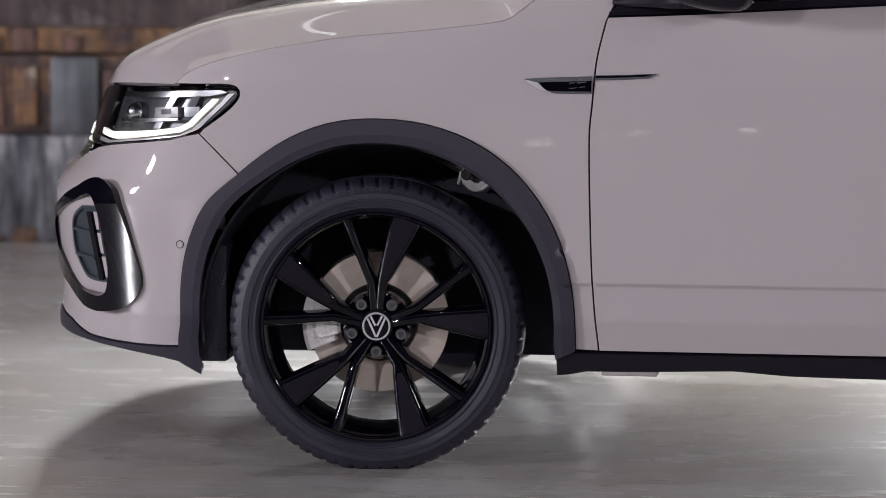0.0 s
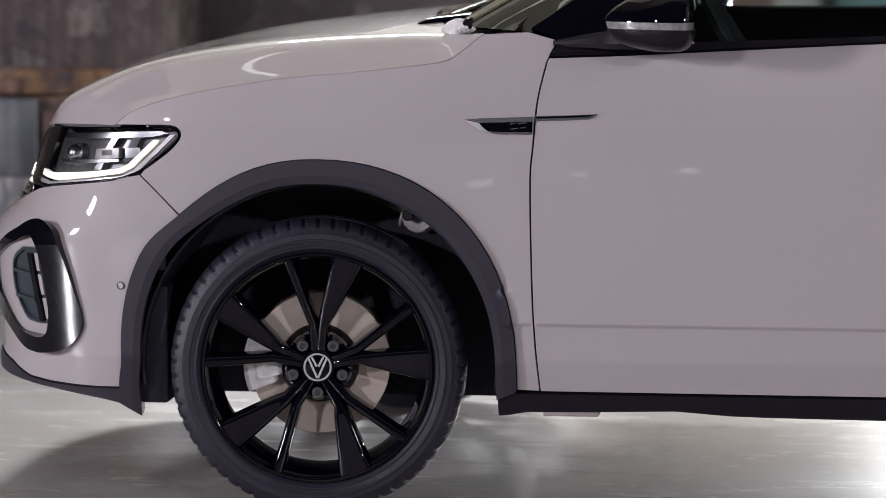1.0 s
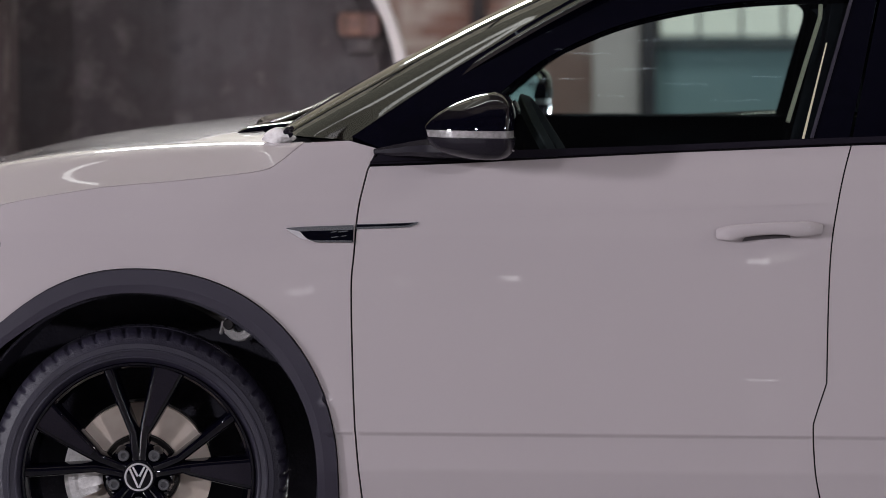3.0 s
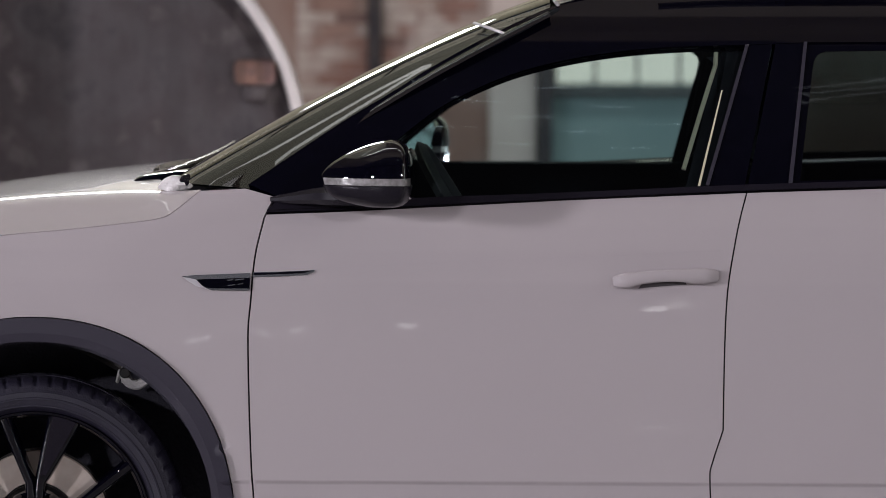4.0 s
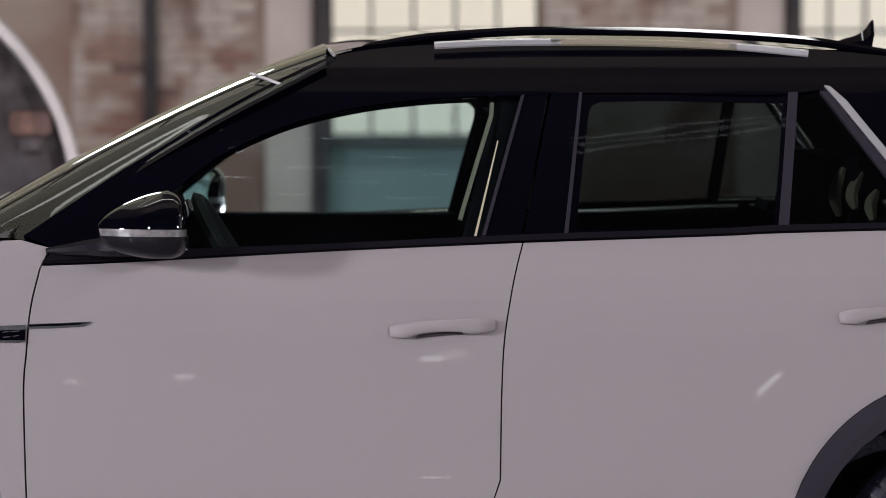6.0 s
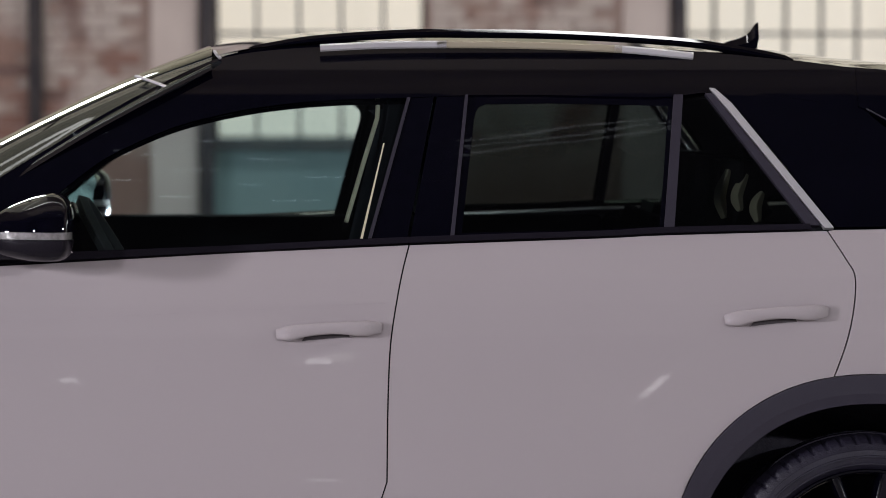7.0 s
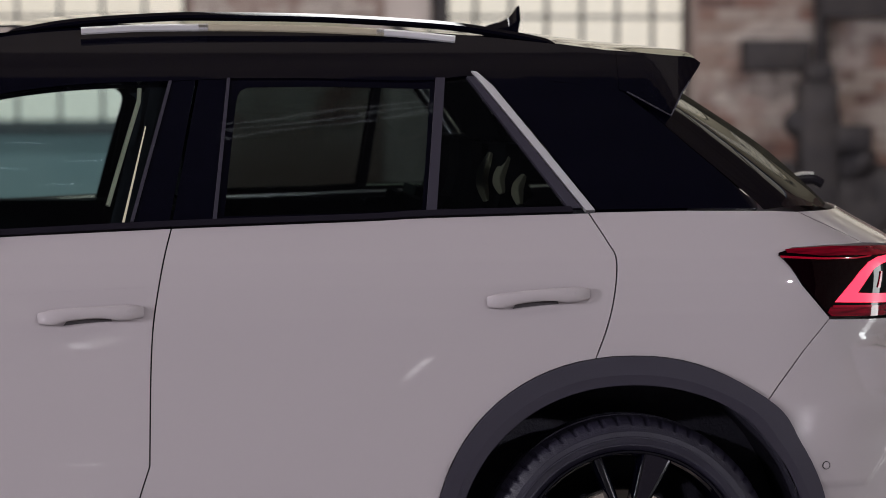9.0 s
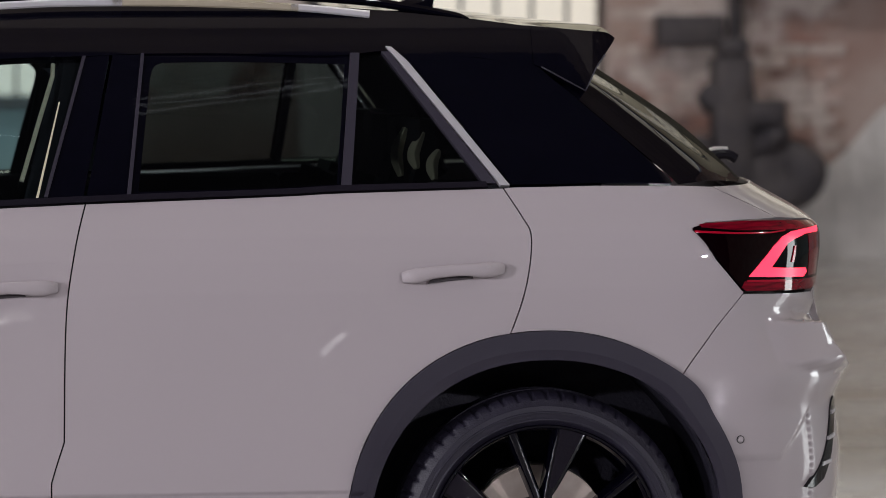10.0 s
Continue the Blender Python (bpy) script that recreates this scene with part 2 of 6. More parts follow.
YZ = ((.15,.075),(.24,.05),(.285,.038),(.33,.024),(.345,.019),(.426,.0112),(.4285,.0104),(.4345,.0045),(.56,.002),(.68,.0),(.80,.0),(.88,.004),(.95,.014),(1.0,.026),(1.05,.046)) + tuple((1.10 + .02 * k, .066 + .40 * .02 * k + .215 * (.02 * k) ** 2) for k in range(26))
def smooth_table(tab, width=37):
    z = np.linspace(tab[0][0], tab[-1][0], 1600)
    v = np.interp(z, *zip(*tab))
    k = np.ones(width) / width
    for _ in range(2):
        v = np.convolve(np.pad(v, width // 2, mode="edge"), k, "valid")
    return z, v
TF, TR, TY = smooth_table(FZ), smooth_table(RZ), smooth_table(YZ, 3)
TY_ENDS = smooth_table([p for p in YZ if not .40 < p[0] < .50], 3)  # no door crease on the wings and bumpers
def corner(n, m, length):
    u = 1 - (1 - np.linspace(0, 1, 4000)) ** 2
    v = 1 - np.maximum(0, 1 - u ** n) ** (1 / m)
    s = np.concatenate([[0], np.cumsum(np.hypot(np.diff(u) * length, np.diff(v) * HALF))])
    return s, u, v
CF, CR = corner(5.0, 2.6, .85), corner(5.0, 2.6, .80)
QF, QR = -CF[0][-1], 2.6 + CR[0][-1]
def ring(q, z):
    """A place on the car's near flank: q runs along the body from nose to tail, z is the height."""
    y0 = np.interp(z, *(TY if .42 < q < 2.19 else TY_ENDS))
    if q < 0:
        u, v = np.interp(-q, CF[0], CF[1]), np.interp(-q, CF[0], CF[2])
        return -u * np.interp(z, *TF), y0 + v * (HALF - y0), z
    if q > 2.6:
        u, v = np.interp(q - 2.6, CR[0], CR[1]), np.interp(q - 2.6, CR[0], CR[2])
        return 2.6 + u * (np.interp(z, *TR) - 2.6), y0 + v * (HALF - y0), z
    return q, y0, z


def flank(q, z, off=0.0):
    """Place and normal on the flank, off metres proud of it."""
    p = Vector(ring(q, z))
    e = 0.002
    n = (Vector(ring(q + e, z)) - Vector(ring(q - e, z))).cross(Vector(ring(q, z + e)) - Vector(ring(q, z - e)))
    n.normalize()
    return p + n * off, n


def inside(x, y, poly):
    hit = False
    j = len(poly) - 1
    for i in range(len(poly)):
        (xi, yi), (xj, yj) = poly[i], poly[j]
        if (yi > y) != (yj > y) and x < (xj - xi) * (y - yi) / (yj - yi) + xi:
            hit = not hit
        j = i
    return hit


def shrink(poly, gap):
    area2 = sum(poly[i - 1][0] * poly[i][1] - poly[i][0] * poly[i - 1][1] for i in range(len(poly)))
    s = 1 if area2 > 0 else -1
    out = []
    for i in range(len(poly)):
        a, b, c = Vector(poly[i - 1]), Vector(poly[i]), Vector(poly[(i + 1) % len(poly)])
        n1, n2 = (b - a).normalized(), (c - b).normalized()
        n = Vector((-n1.y - n2.y, n1.x + n2.x)) * s
        if n.length > 1e-6:
            n.normalize()
            k = max(0.5, n.dot(Vector((-n1.y, n1.x)) * s))
            b = b + n * gap / k
        out.append((b.x, b.y))
    return out


def dense(poly, step):
    out = []
    for i in range(len(poly)):
        a, b = Vector(poly[i]), Vector(poly[(i + 1) % len(poly)])
        k = max(1, math.ceil((b - a).length / step))
        out += [tuple(a + (b - a) * (j / k)) for j in range(k)]
    return out


def panel(name, outline, material, parent, label="", off=0.0, thick=0.016, gap=0.0016, step=0.016, hole=None, dome=0.0, place=None, far=True):
    """Sheet on the flank inside outline, points (q, z), with a turned-in rim; far: its twin on the other side as well."""
    place = place or flank
    rings = [dense(shrink(outline, gap), step)]
    if hole:
        rings.append(dense(shrink(hole, -gap), step))
    pts, edges = [], []
    for r in rings:
        k = len(pts)
        pts += r
        edges += [(k + i, k + (i + 1) % len(r)) for i in range(len(r))]
    for level in (0.4245, 0.4275, 0.4315, 0.4350, 0.4380):
        last = None
        for x in np.arange(min(p[0] for p in rings[0]) + 0.3 * step, max(p[0] for p in rings[0]), step):
            ok = place is flank and inside(x, level, rings[0]) and not (hole and inside(x, level, rings[1])) and min(math.hypot(p[0] - x, p[1] - level) for r in rings for p in r) > 0.3 * step
            if ok:
                pts.append((float(x), level))
                if last is not None:
                    edges.append((last, len(pts) - 1))
            last = len(pts) - 1 if ok else None
    arr = np.array(pts)
    xs, ys = arr[:, 0], arr[:, 1]
    row = 0
    y = ys.min() + step * 0.5
    while y < ys.max():
        x = xs.min() + step * (0.25 + 0.5 * (row % 2))
        while x < xs.max():
            if inside(x, y, rings[0]) and not (hole and inside(x, y, rings[1])) and np.hypot(arr[:, 0] - x, arr[:, 1] - y).min() > step * 0.55:
                pts.append((x, y))
            x += step
        y += step * 0.866
        row += 1
    vs, es, fs, *_ = delaunay_2d_cdt([Vector(p) for p in pts], edges, [], 0, 1e-7)
    keep = []
    for f in fs:
        cx, cy = sum(vs[i].x for i in f) / len(f), sum(vs[i].y for i in f) / len(f)
        if inside(cx, cy, rings[0]) and not (hole and inside(cx, cy, rings[1])):
            keep.append(f)
    mid = Vector((sum(p[0] for p in rings[0]) / len(rings[0]), sum(p[1] for p in rings[0]) / len(rings[0])))
    co, no = [], []
    count = {}
    for f in keep:
        for i in range(len(f)):
            a, b = f[i], f[(i + 1) % len(f)]
            count[(a, b)] = 1
    border = [(a, b) for a, b in count if (b, a) not in count]
    for v in vs:
        lift = 0.0
        if dome:
            d = np.hypot(np.array(rings[0])[:, 0] - v.x, np.array(rings[0])[:, 1] - v.y).min()
            lift = dome * (1 - math.exp(-d / 0.02))
        p, n = place(v.x, v.y, off + lift)
        co.append(p)
        no.append(n)
    verts, normals, faces = [tuple(p) for p in co], [tuple(n) for n in no], [list(f) for f in keep]
    flip = {}
    for a, b in border:
        quad = []
        edge2 = Vector((vs[b].x - vs[a].x, vs[b].y - vs[a].y)).normalized()
        out2 = (edge2.y, -edge2.x)
        for i, down in ((b, 0), (a, 0), (a, thick), (b, thick)):
            e = 0.002
            q0, _ = place(vs[i].x, vs[i].y, off)
            q1, _ = place(vs[i].x + out2[0] * e, vs[i].y + out2[1] * e, off)
            verts.append(tuple(co[i] - no[i] * down))
            normals.append(tuple((q1 - q0).normalized()))
            quad.append(len(verts) - 1)
        faces.append(quad)
    made = []
    for side in ((0, 1) if far else (0,)):
        me = bpy.data.meshes.new(name)
        if side:
            vv = [(x, 2 * HALF - y, z) for x, y, z in verts]
            nn = [(x, -y, z) for x, y, z in normals]
            ff = [f[::-1] for f in faces]
        else:
            vv, nn, ff = verts, normals, faces
        me.from_pydata(vv, [], ff)
        me.update()
        me.polygons.foreach_set("use_smooth", [True] * len(me.polygons))
        me.normals_split_custom_set_from_vertices(nn)
        me.materials.append(material)
        ob = new(name, me)
        ob.parent = parent[side] if isinstance(parent, (list, tuple)) else parent
        if label:
            ob["label"] = label
        made.append(ob)
    return made


def loft(bm, rails, counts, rows, across=True, power=1.0):
    """Skin over rails, from the near edge to the middle; across: and its twin beyond the middle."""
    rs = [resample(r, rows) for r in rails]
    cols = []
    for j in range(len(rs) - 1):
        for k in range(counts[j]):
            cols.append((j, k / counts[j]))
    cols.append((len(rs) - 2, 1.0))
    grid = []
    for i in range(rows):
        line = [rs[j][i] for j in range(len(rs))]
        ext = [line[0] * 2 - line[1]] + line + ([Vector((line[-2].x, 2 * HALF - line[-2].y, line[-2].z))] if across else [line[-1] * 2 - line[-2]])
        out = []
        for j, t in cols:
            a, b, c, d = ext[j], ext[j + 1], ext[j + 2], ext[j + 3]
            la, lb, lc = (b - a).length ** 0.5, (c - b).length ** 0.5, (d - c).length ** 0.5
            m1 = (c - b) if la < 1e-6 else ((b - a) / la - (c - a) / (la + lb) + (c - b) / lb) * lb
            m2 = (c - b) if lc < 1e-6 else ((c - b) / lb - (d - b) / (lb + lc) + (d - c) / lc) * lb
            t2, t3 = t * t, t ** 3
            out.append(b * (2 * t3 - 3 * t2 + 1) + m1 * (t3 - 2 * t2 + t) + c * (-2 * t3 + 3 * t2) + m2 * (t3 - t2))
        if across:
            out += [Vector((p.x, 2 * HALF - p.y, p.z)) for p in out[-2::-1]]
        grid.append([bm.verts.new(p) for p in out])
    for i in range(rows - 1):
        for k in range(len(grid[0]) - 1):
            bm.faces.new((grid[i][k], grid[i][k + 1], grid[i + 1][k + 1], grid[i + 1][k]))
    return grid


def thicken(bm, depth):
    bmesh.ops.recalc_face_normals(bm, faces=bm.faces[:])
    bmesh.ops.solidify(bm, geom=bm.faces[:], thickness=depth)


def arch(cx, a, b, n, t0, t1, steps=40, cz=0.325):
    """Points of a wheel arch's edge from angle t0 to t1."""
    out = []
    for i in range(steps + 1):
        t = radians(t0 + (t1 - t0) * i / steps)
        c, s = math.cos(t), math.sin(t)
        out.append((cx + a * math.copysign(abs(c) ** (2 / n), c), cz + b * abs(s) ** (2 / n)))
    return out


# ---- the hall ----


def floor_material():
    """Polished old concrete: pale and brown patches, drawn-out trowel streaks, fine scratches."""
    m = mat("hall_concrete", (0.5, 0.48, 0.44), 0.4, coat=1.0, coat_rough=0.2)
    nt = m.node_tree
    bs = nt.nodes["Principled BSDF"]
    co = nt.nodes.new("ShaderNodeTexCoord")

    def noise(scale, detail, stretch, lo, hi, turn=0.0):
        mp, nz, rp = nt.nodes.new("ShaderNodeMapping"), nt.nodes.new("ShaderNodeTexNoise"), nt.nodes.new("ShaderNodeMapRange")
        mp.inputs["Scale"].default_value = stretch
        mp.inputs["Rotation"].default_value = (0, 0, radians(turn))
        nz.inputs["Scale"].default_value, nz.inputs["Detail"].default_value = scale, detail
        nz.inputs["Roughness"].default_value = 0.62
        rp.inputs["From Min"].default_value, rp.inputs["From Max"].default_value = lo, hi
        nt.links.new(co.outputs["Object"], mp.inputs[0])
        nt.links.new(mp.outputs[0], nz.inputs["Vector"])
        nt.links.new(nz.outputs["Fac"], rp.inputs["Value"])
        return rp.outputs[0]

    def blend(fac, a, b, mode="MIX", amount=None):
        mx = nt.nodes.new("ShaderNodeMixRGB")
        mx.blend_type = mode
        if amount is None:
            nt.links.new(fac, mx.inputs[0])
        else:
            mx.inputs[0].default_value = amount
        for k, v in ((1, a), (2, b)):
            if isinstance(v, tuple):
                mx.inputs[k].default_value = (*v, 1)
            else:
                nt.links.new(v, mx.inputs[k])
        return mx.outputs[0]

    patch = noise(0.85, 8, (1.0, 1.6, 1), 0.36, 0.64)
    streak = noise(6.0, 10, (0.42, 1.5, 1), 0.30, 0.72, 9)
    fine = noise(34.0, 8, (0.34, 1.0, 1), 0.34, 0.70, -7)
    scratch = noise(60.0, 3, (0.05, 1.0, 1), 0.62, 0.70, 16)
    col = blend(patch, (0.40, 0.365, 0.350), (0.56, 0.565, 0.585))
    col = blend(streak, col, blend(None, col, (0.62, 0.58, 0.53), "MULTIPLY", 1.0))
    col = blend(fine, col, blend(None, col, (0.80, 0.79, 0.77), "MULTIPLY", 1.0))
    col = blend(scratch, col, blend(None, col, (1.12, 1.12, 1.12), "MULTIPLY", 1.0))
    nt.links.new(col, bs.inputs["Base Color"])
    cr = nt.nodes.new("ShaderNodeMapRange")
    cr.inputs["To Min"].default_value, cr.inputs["To Max"].default_value = 0.16, 0.34
    nt.links.new(streak, cr.inputs["Value"])
    nt.links.new(cr.outputs[0], bs.inputs["Coat Roughness"])
    bp = nt.nodes.new("ShaderNodeBump")
    bp.inputs["Strength"].default_value, bp.inputs["Distance"].default_value = 0.05, 0.004
    nt.links.new(fine, bp.inputs["Height"])
    nt.links.new(bp.outputs[0], bs.inputs["Normal"])
    return m


CONCRETE = floor_material()


def patchy(name, tones, scale=3.0, rough=0.75, metal=0.1, stretch=(1, 1, 1), streak=0.35, bump=0.5):
    """Old stained metal or plaster: tones in irregular patches, drips running down, small pits."""
    m = mat(name, tones[0], rough, metal, bump=bump, bump_scale=20)
    nt = m.node_tree
    bs = nt.nodes["Principled BSDF"]
    geo = nt.nodes.new("ShaderNodeNewGeometry")

    def field(sc, detail, st, rough_n=0.62):
        mp, nz = nt.nodes.new("ShaderNodeMapping"), nt.nodes.new("ShaderNodeTexNoise")
        mp.inputs["Scale"].default_value = st
        nz.inputs["Scale"].default_value, nz.inputs["Detail"].default_value, nz.inputs["Roughness"].default_value = sc, detail, rough_n
        nt.links.new(geo.outputs["Position"], mp.inputs[0])
        nt.links.new(mp.outputs[0], nz.inputs["Vector"])
        return nz.outputs["Fac"]

    ramp = nt.nodes.new("ShaderNodeValToRGB")
    while len(ramp.color_ramp.elements) < len(tones):
        ramp.color_ramp.elements.new(0.5)
    for k, (el, c) in enumerate(zip(ramp.color_ramp.elements, tones)):
        el.position, el.color = 0.34 + 0.32 * k / (len(tones) - 1), (*c, 1)
    nt.links.new(field(scale, 9, stretch), ramp.inputs[0])
    drip, level, mul = field(scale * 2.2, 6, (2.4, 2.4, 0.28)), nt.nodes.new("ShaderNodeMapRange"), nt.nodes.new("ShaderNodeMixRGB")
    level.inputs["From Min"].default_value, level.inputs["From Max"].default_value = 0.38, 0.62
    level.inputs["To Min"].default_value, level.inputs["To Max"].default_value = 1 - streak, 1 + streak
    mul.blend_type, mul.inputs[0].default_value = "MULTIPLY", 1.0
    nt.links.new(drip, level.inputs["Value"])
    nt.links.new(ramp.outputs[0], mul.inputs[1])
    nt.links.new(level.outputs[0], mul.inputs[2])
    nt.links.new(mul.outputs[0], bs.inputs["Base Color"])
    return m


BRICK = mat("old_brick", (0.24, 0.145, 0.118), 0.85, 0.0, (0.40, 0.335, 0.30), 1.3, 10, bump=0.5, bump_scale=14)
# blue-black for unseen walls and ceiling that the gloss parts mirror
DIM_PLASTER = mat("dark_reflected_plaster", (0.040, 0.039, 0.052), 0.9, 0.0, (0.022, 0.022, 0.031), 0.6, 9, bump=0.3, bump_scale=9)
CEILING_BROWN = mat("brown_reflected_ceiling", (0.24, 0.20, 0.165), 0.85, 0.0, (0.13, 0.105, 0.09), 1.1, 8, stretch=(0.2, 2.5, 1), bump=0.3, bump_scale=9)
PALE = mat("pale_pier_plaster", (0.60, 0.52, 0.48), 0.85, 0.0, (0.48, 0.40, 0.37), 1.6, 8, bump=0.2, bump_scale=12)
TEAL = mat("teal_dado_paint", (0.17, 0.26, 0.265), 0.6, 0.0, (0.23, 0.32, 0.315), 1.5, 8)
# olive for unseen wall that the windscreen mirrors
OLIVE = mat("olive_reflected_plaster", (0.60, 0.565, 0.43), 0.9, 0.0, (0.50, 0.47, 0.35), 0.7, 8, bump=0.2, bump_scale=9)
# pale tones that stand in for steam
STEAM_PALE = patchy("pale_steam_patch", ((0.42, 0.40, 0.385), (0.54, 0.52, 0.50), (0.66, 0.64, 0.62)), 1.6, 0.9, 0.0, streak=0.15)
OCHRE = patchy("ochre_rust", ((0.035, 0.024, 0.026), (0.085, 0.045, 0.032), (0.19, 0.105, 0.048), (0.09, 0.05, 0.04), (0.30, 0.24, 0.19)), 5.5)
MAROON = patchy("maroon_iron", ((0.04, 0.028, 0.032), (0.095, 0.055, 0.052), (0.14, 0.075, 0.055), (0.05, 0.036, 0.04)), 5.0)
STREAKED = patchy("streaked_sheet_steel", ((0.035, 0.036, 0.045), (0.075, 0.076, 0.088), (0.13, 0.13, 0.145), (0.28, 0.275, 0.285)), 4.5, 0.5, 0.3, (1.6, 1, 0.6), 0.5)
IRON = mat("dark_iron", (0.030, 0.027, 0.033), 0.6, 0.3, (0.065, 0.055, 0.055), 5, 7)
RUST = patchy("rusted_plate", ((0.030, 0.022, 0.026), (0.075, 0.042, 0.034), (0.055, 0.038, 0.038), (0.16, 0.085, 0.045), (0.17, 0.135, 0.125)), 5.0)
SHEET = patchy("grey_sheet_steel", ((0.055, 0.058, 0.070), (0.085, 0.088, 0.100), (0.125, 0.125, 0.138)), 3.0, 0.55, 0.3, streak=0.3)
DRUM = patchy("sooty_drum_steel", ((0.014, 0.012, 0.015), (0.046, 0.039, 0.042), (0.033, 0.025, 0.027), (0.092, 0.078, 0.079)), 2.6, 0.62, 0.2, streak=0.14)
GRIME = patchy("grimy_furnace_plate", ((0.026, 0.019, 0.023), (0.065, 0.047, 0.047), (0.045, 0.031, 0.032), (0.125, 0.105, 0.104), (0.085, 0.052, 0.040)), 4.2, 0.7, 0.15, streak=0.3)
RIM = mat("worn_bright_rim", (0.50, 0.47, 0.46), 0.5, 0.4, (0.62, 0.58, 0.56), 4, 6)
DAYLIGHT = mat("daylight_haze", (1.0, 0.95, 0.85), 1.0, emit=0.76)
# glow of the added skylight
SKYLIGHT = mat("added_skylight_glow", (1.0, 0.93, 0.76), 1.0, emit=0.50)
# glow of a panel added for the far mirror
MIRROR_GLOW = mat("teal_mirror_glow", (0.62, 0.86, 0.84), 0.6, emit=0.28)


def slab(name, dims, material, label, category="structure", bevel=0.0):
    bm = bmesh.new()
    box(bm, *dims, bevel)
    return tagged(finish(name, bm, material, smooth=30), label, category, kind="structure")


XL, XR, YN, YB, TOP = -12.0, 15.0, -15.0, 14.5, 11.0
slab("floor", (XL - 0.3, XR + 0.3, YN - 0.3, YB + 0.4, -0.3, 0.0), CONCRETE, "worn grey concrete hall floor with pale streaks", "floor")
# unseen skylight, added to be mirrored in the windscreen and gloss parts
LIGHT_Y = (9.0, 13.4)
slab("ceiling", (XL - 0.3, XR + 0.3, YN - 0.3, -6.4, TOP, TOP + 0.3), DIM_PLASTER, "unseen dark plastered hall ceiling, coloured for the gloss reflections", "ceiling")
# unseen bay, coloured brown so that the gloss roof side mirrors it
slab("ceiling_boards", (XL - 0.3, XR + 0.3, -6.4, LIGHT_Y[0], TOP, TOP + 0.3), CEILING_BROWN, "unseen brown ceiling bay, coloured for the roof side's reflection", "ceiling")
slab("ceiling_edge", (XL - 0.3, XR + 0.3, LIGHT_Y[1], YB + 0.4, TOP, TOP + 0.3), DIM_PLASTER, "dark plastered ceiling behind the skylight", "ceiling")
slab("skylight_sky", (XL - 0.3, XR + 0.3, LIGHT_Y[0], LIGHT_Y[1], TOP + 0.5, TOP + 0.6), SKYLIGHT, "glowing sheet above the added skylight", "backdrop")
skylight = tagged(new("added_skylight"), "unseen iron-framed skylight added for its reflection in the glass", "window", kind="structure")
slab("wall_west", (XL - 0.3, XL, YN, YB, 0, TOP), DIM_PLASTER, "unseen dark plaster hall wall, coloured for the gloss reflections", "wall")
slab("wall_east", (XR, XR + 0.3, YN, YB, 2.2, TOP), BRICK, "old red brick hall wall", "wall")
# unseen; teal is put here for the far mirror to reflect
slab("wall_east_dado", (XR, XR + 0.3, YN, YB, 0, 2.2), TEAL, "unseen lower hall wall, teal for the far mirror to reflect", "wall")
slab("wall_south", (XL - 0.3, XR + 0.3, YN - 0.3, YN, 0, TOP), DIM_PLASTER, "unseen dark plaster hall wall, coloured for the gloss reflections", "wall")

# the back wall: brick piers between tall factory windows, a teal dado under each window
WINDOWS = [(-8.6, -7.1), (-5.8, -4.3), (0.97, 2.27), (3.84, 5.40), (8.0, 9.5), (10.8, 12.2)]
# windows run on unseen to this height to brighten the windscreen's reflection
SILL, HEAD = 1.02, 9.60
piers = []
edges_x = [XL] + [x for w in WINDOWS for x in w] + [XR]
for i in range(0, len(edges_x), 2):
    piers.append((edges_x[i], edges_x[i + 1]))
    slab("wall_north_pier", (edges_x[i], edges_x[i + 1], YB, YB + 0.4, 0, 2.4), BRICK, "old red brick pier of the hall wall, patchy mortar", "wall")
for x0, x1 in WINDOWS:
    slab("wall_north_dado", (x0, x1, YB + 0.06, YB + 0.4, 0, SILL), TEAL, "teal painted wall below a factory window", "wall")
    slab("wall_north_lintel", (x0, x1, YB, YB + 0.4, HEAD, HEAD + 0.3), BRICK, "old red brick above a factory window", "wall")
# unseen wall above, coloured olive for the windscreen to mirror
slab("wall_north_upper", (XL, XR, YB, YB + 0.4, HEAD + 0.3, TOP), OLIVE, "unseen olive wall high up, coloured for the windscreen's reflection", "wall")
for x0, x1 in piers:
    slab("wall_north_frieze", (x0, x1, YB, YB + 0.4, 2.4, HEAD + 0.3), OLIVE, "unseen olive wall above a brick pier, coloured for the windscreen's reflection", "wall")
slab("backdrop", (XL - 2, XR + 2, YB + 1.6, YB + 1.7, -0.3, TOP + 1), DAYLIGHT, "pale daylight outside the factory windows", "backdrop")


def factory_window(x0, x1):
    ob = tagged(new("window_1"), "tall steel factory window with small frosted panes", "window", kind="structure")
    ob.location = (x0, YB, SILL)
    wide, high = x1 - x0, HEAD - SILL
    cols = max(3, round(wide / 0.24))
    cw = wide / cols
    rows_n = 13
    rh = high / rows_n
    for k in range(cols + 1):
        t = 0.05 if k in (0, cols) else 0.022
        boxed("mullion", (k * cw - t / 2, k * cw + t / 2, 0.16, 0.20, 0, high), IRON, ob)
    for k in range(rows_n + 1):
        t = 0.05 if k in (0, rows_n) else 0.022
        boxed("transom", (0, wide, 0.155, 0.195, k * rh - t / 2, k * rh + t / 2), IRON, ob)
    boxed("window_sill", (-0.03, wide + 0.03, -0.05, 0.15, -0.05, -0.01), IRON, ob)
    pane_me = None
    for i in range(cols):
        for j in range(rows_n):
            p = new("pane", pane_me) if pane_me else boxed("pane", (0.012, cw - 0.012, 0.172, 0.178, 0.012, rh - 0.012), PANE_GLASS, ob)
            pane_me = p.data
            p.parent = ob
            p.location = (i * cw, 0, j * rh)
    return ob


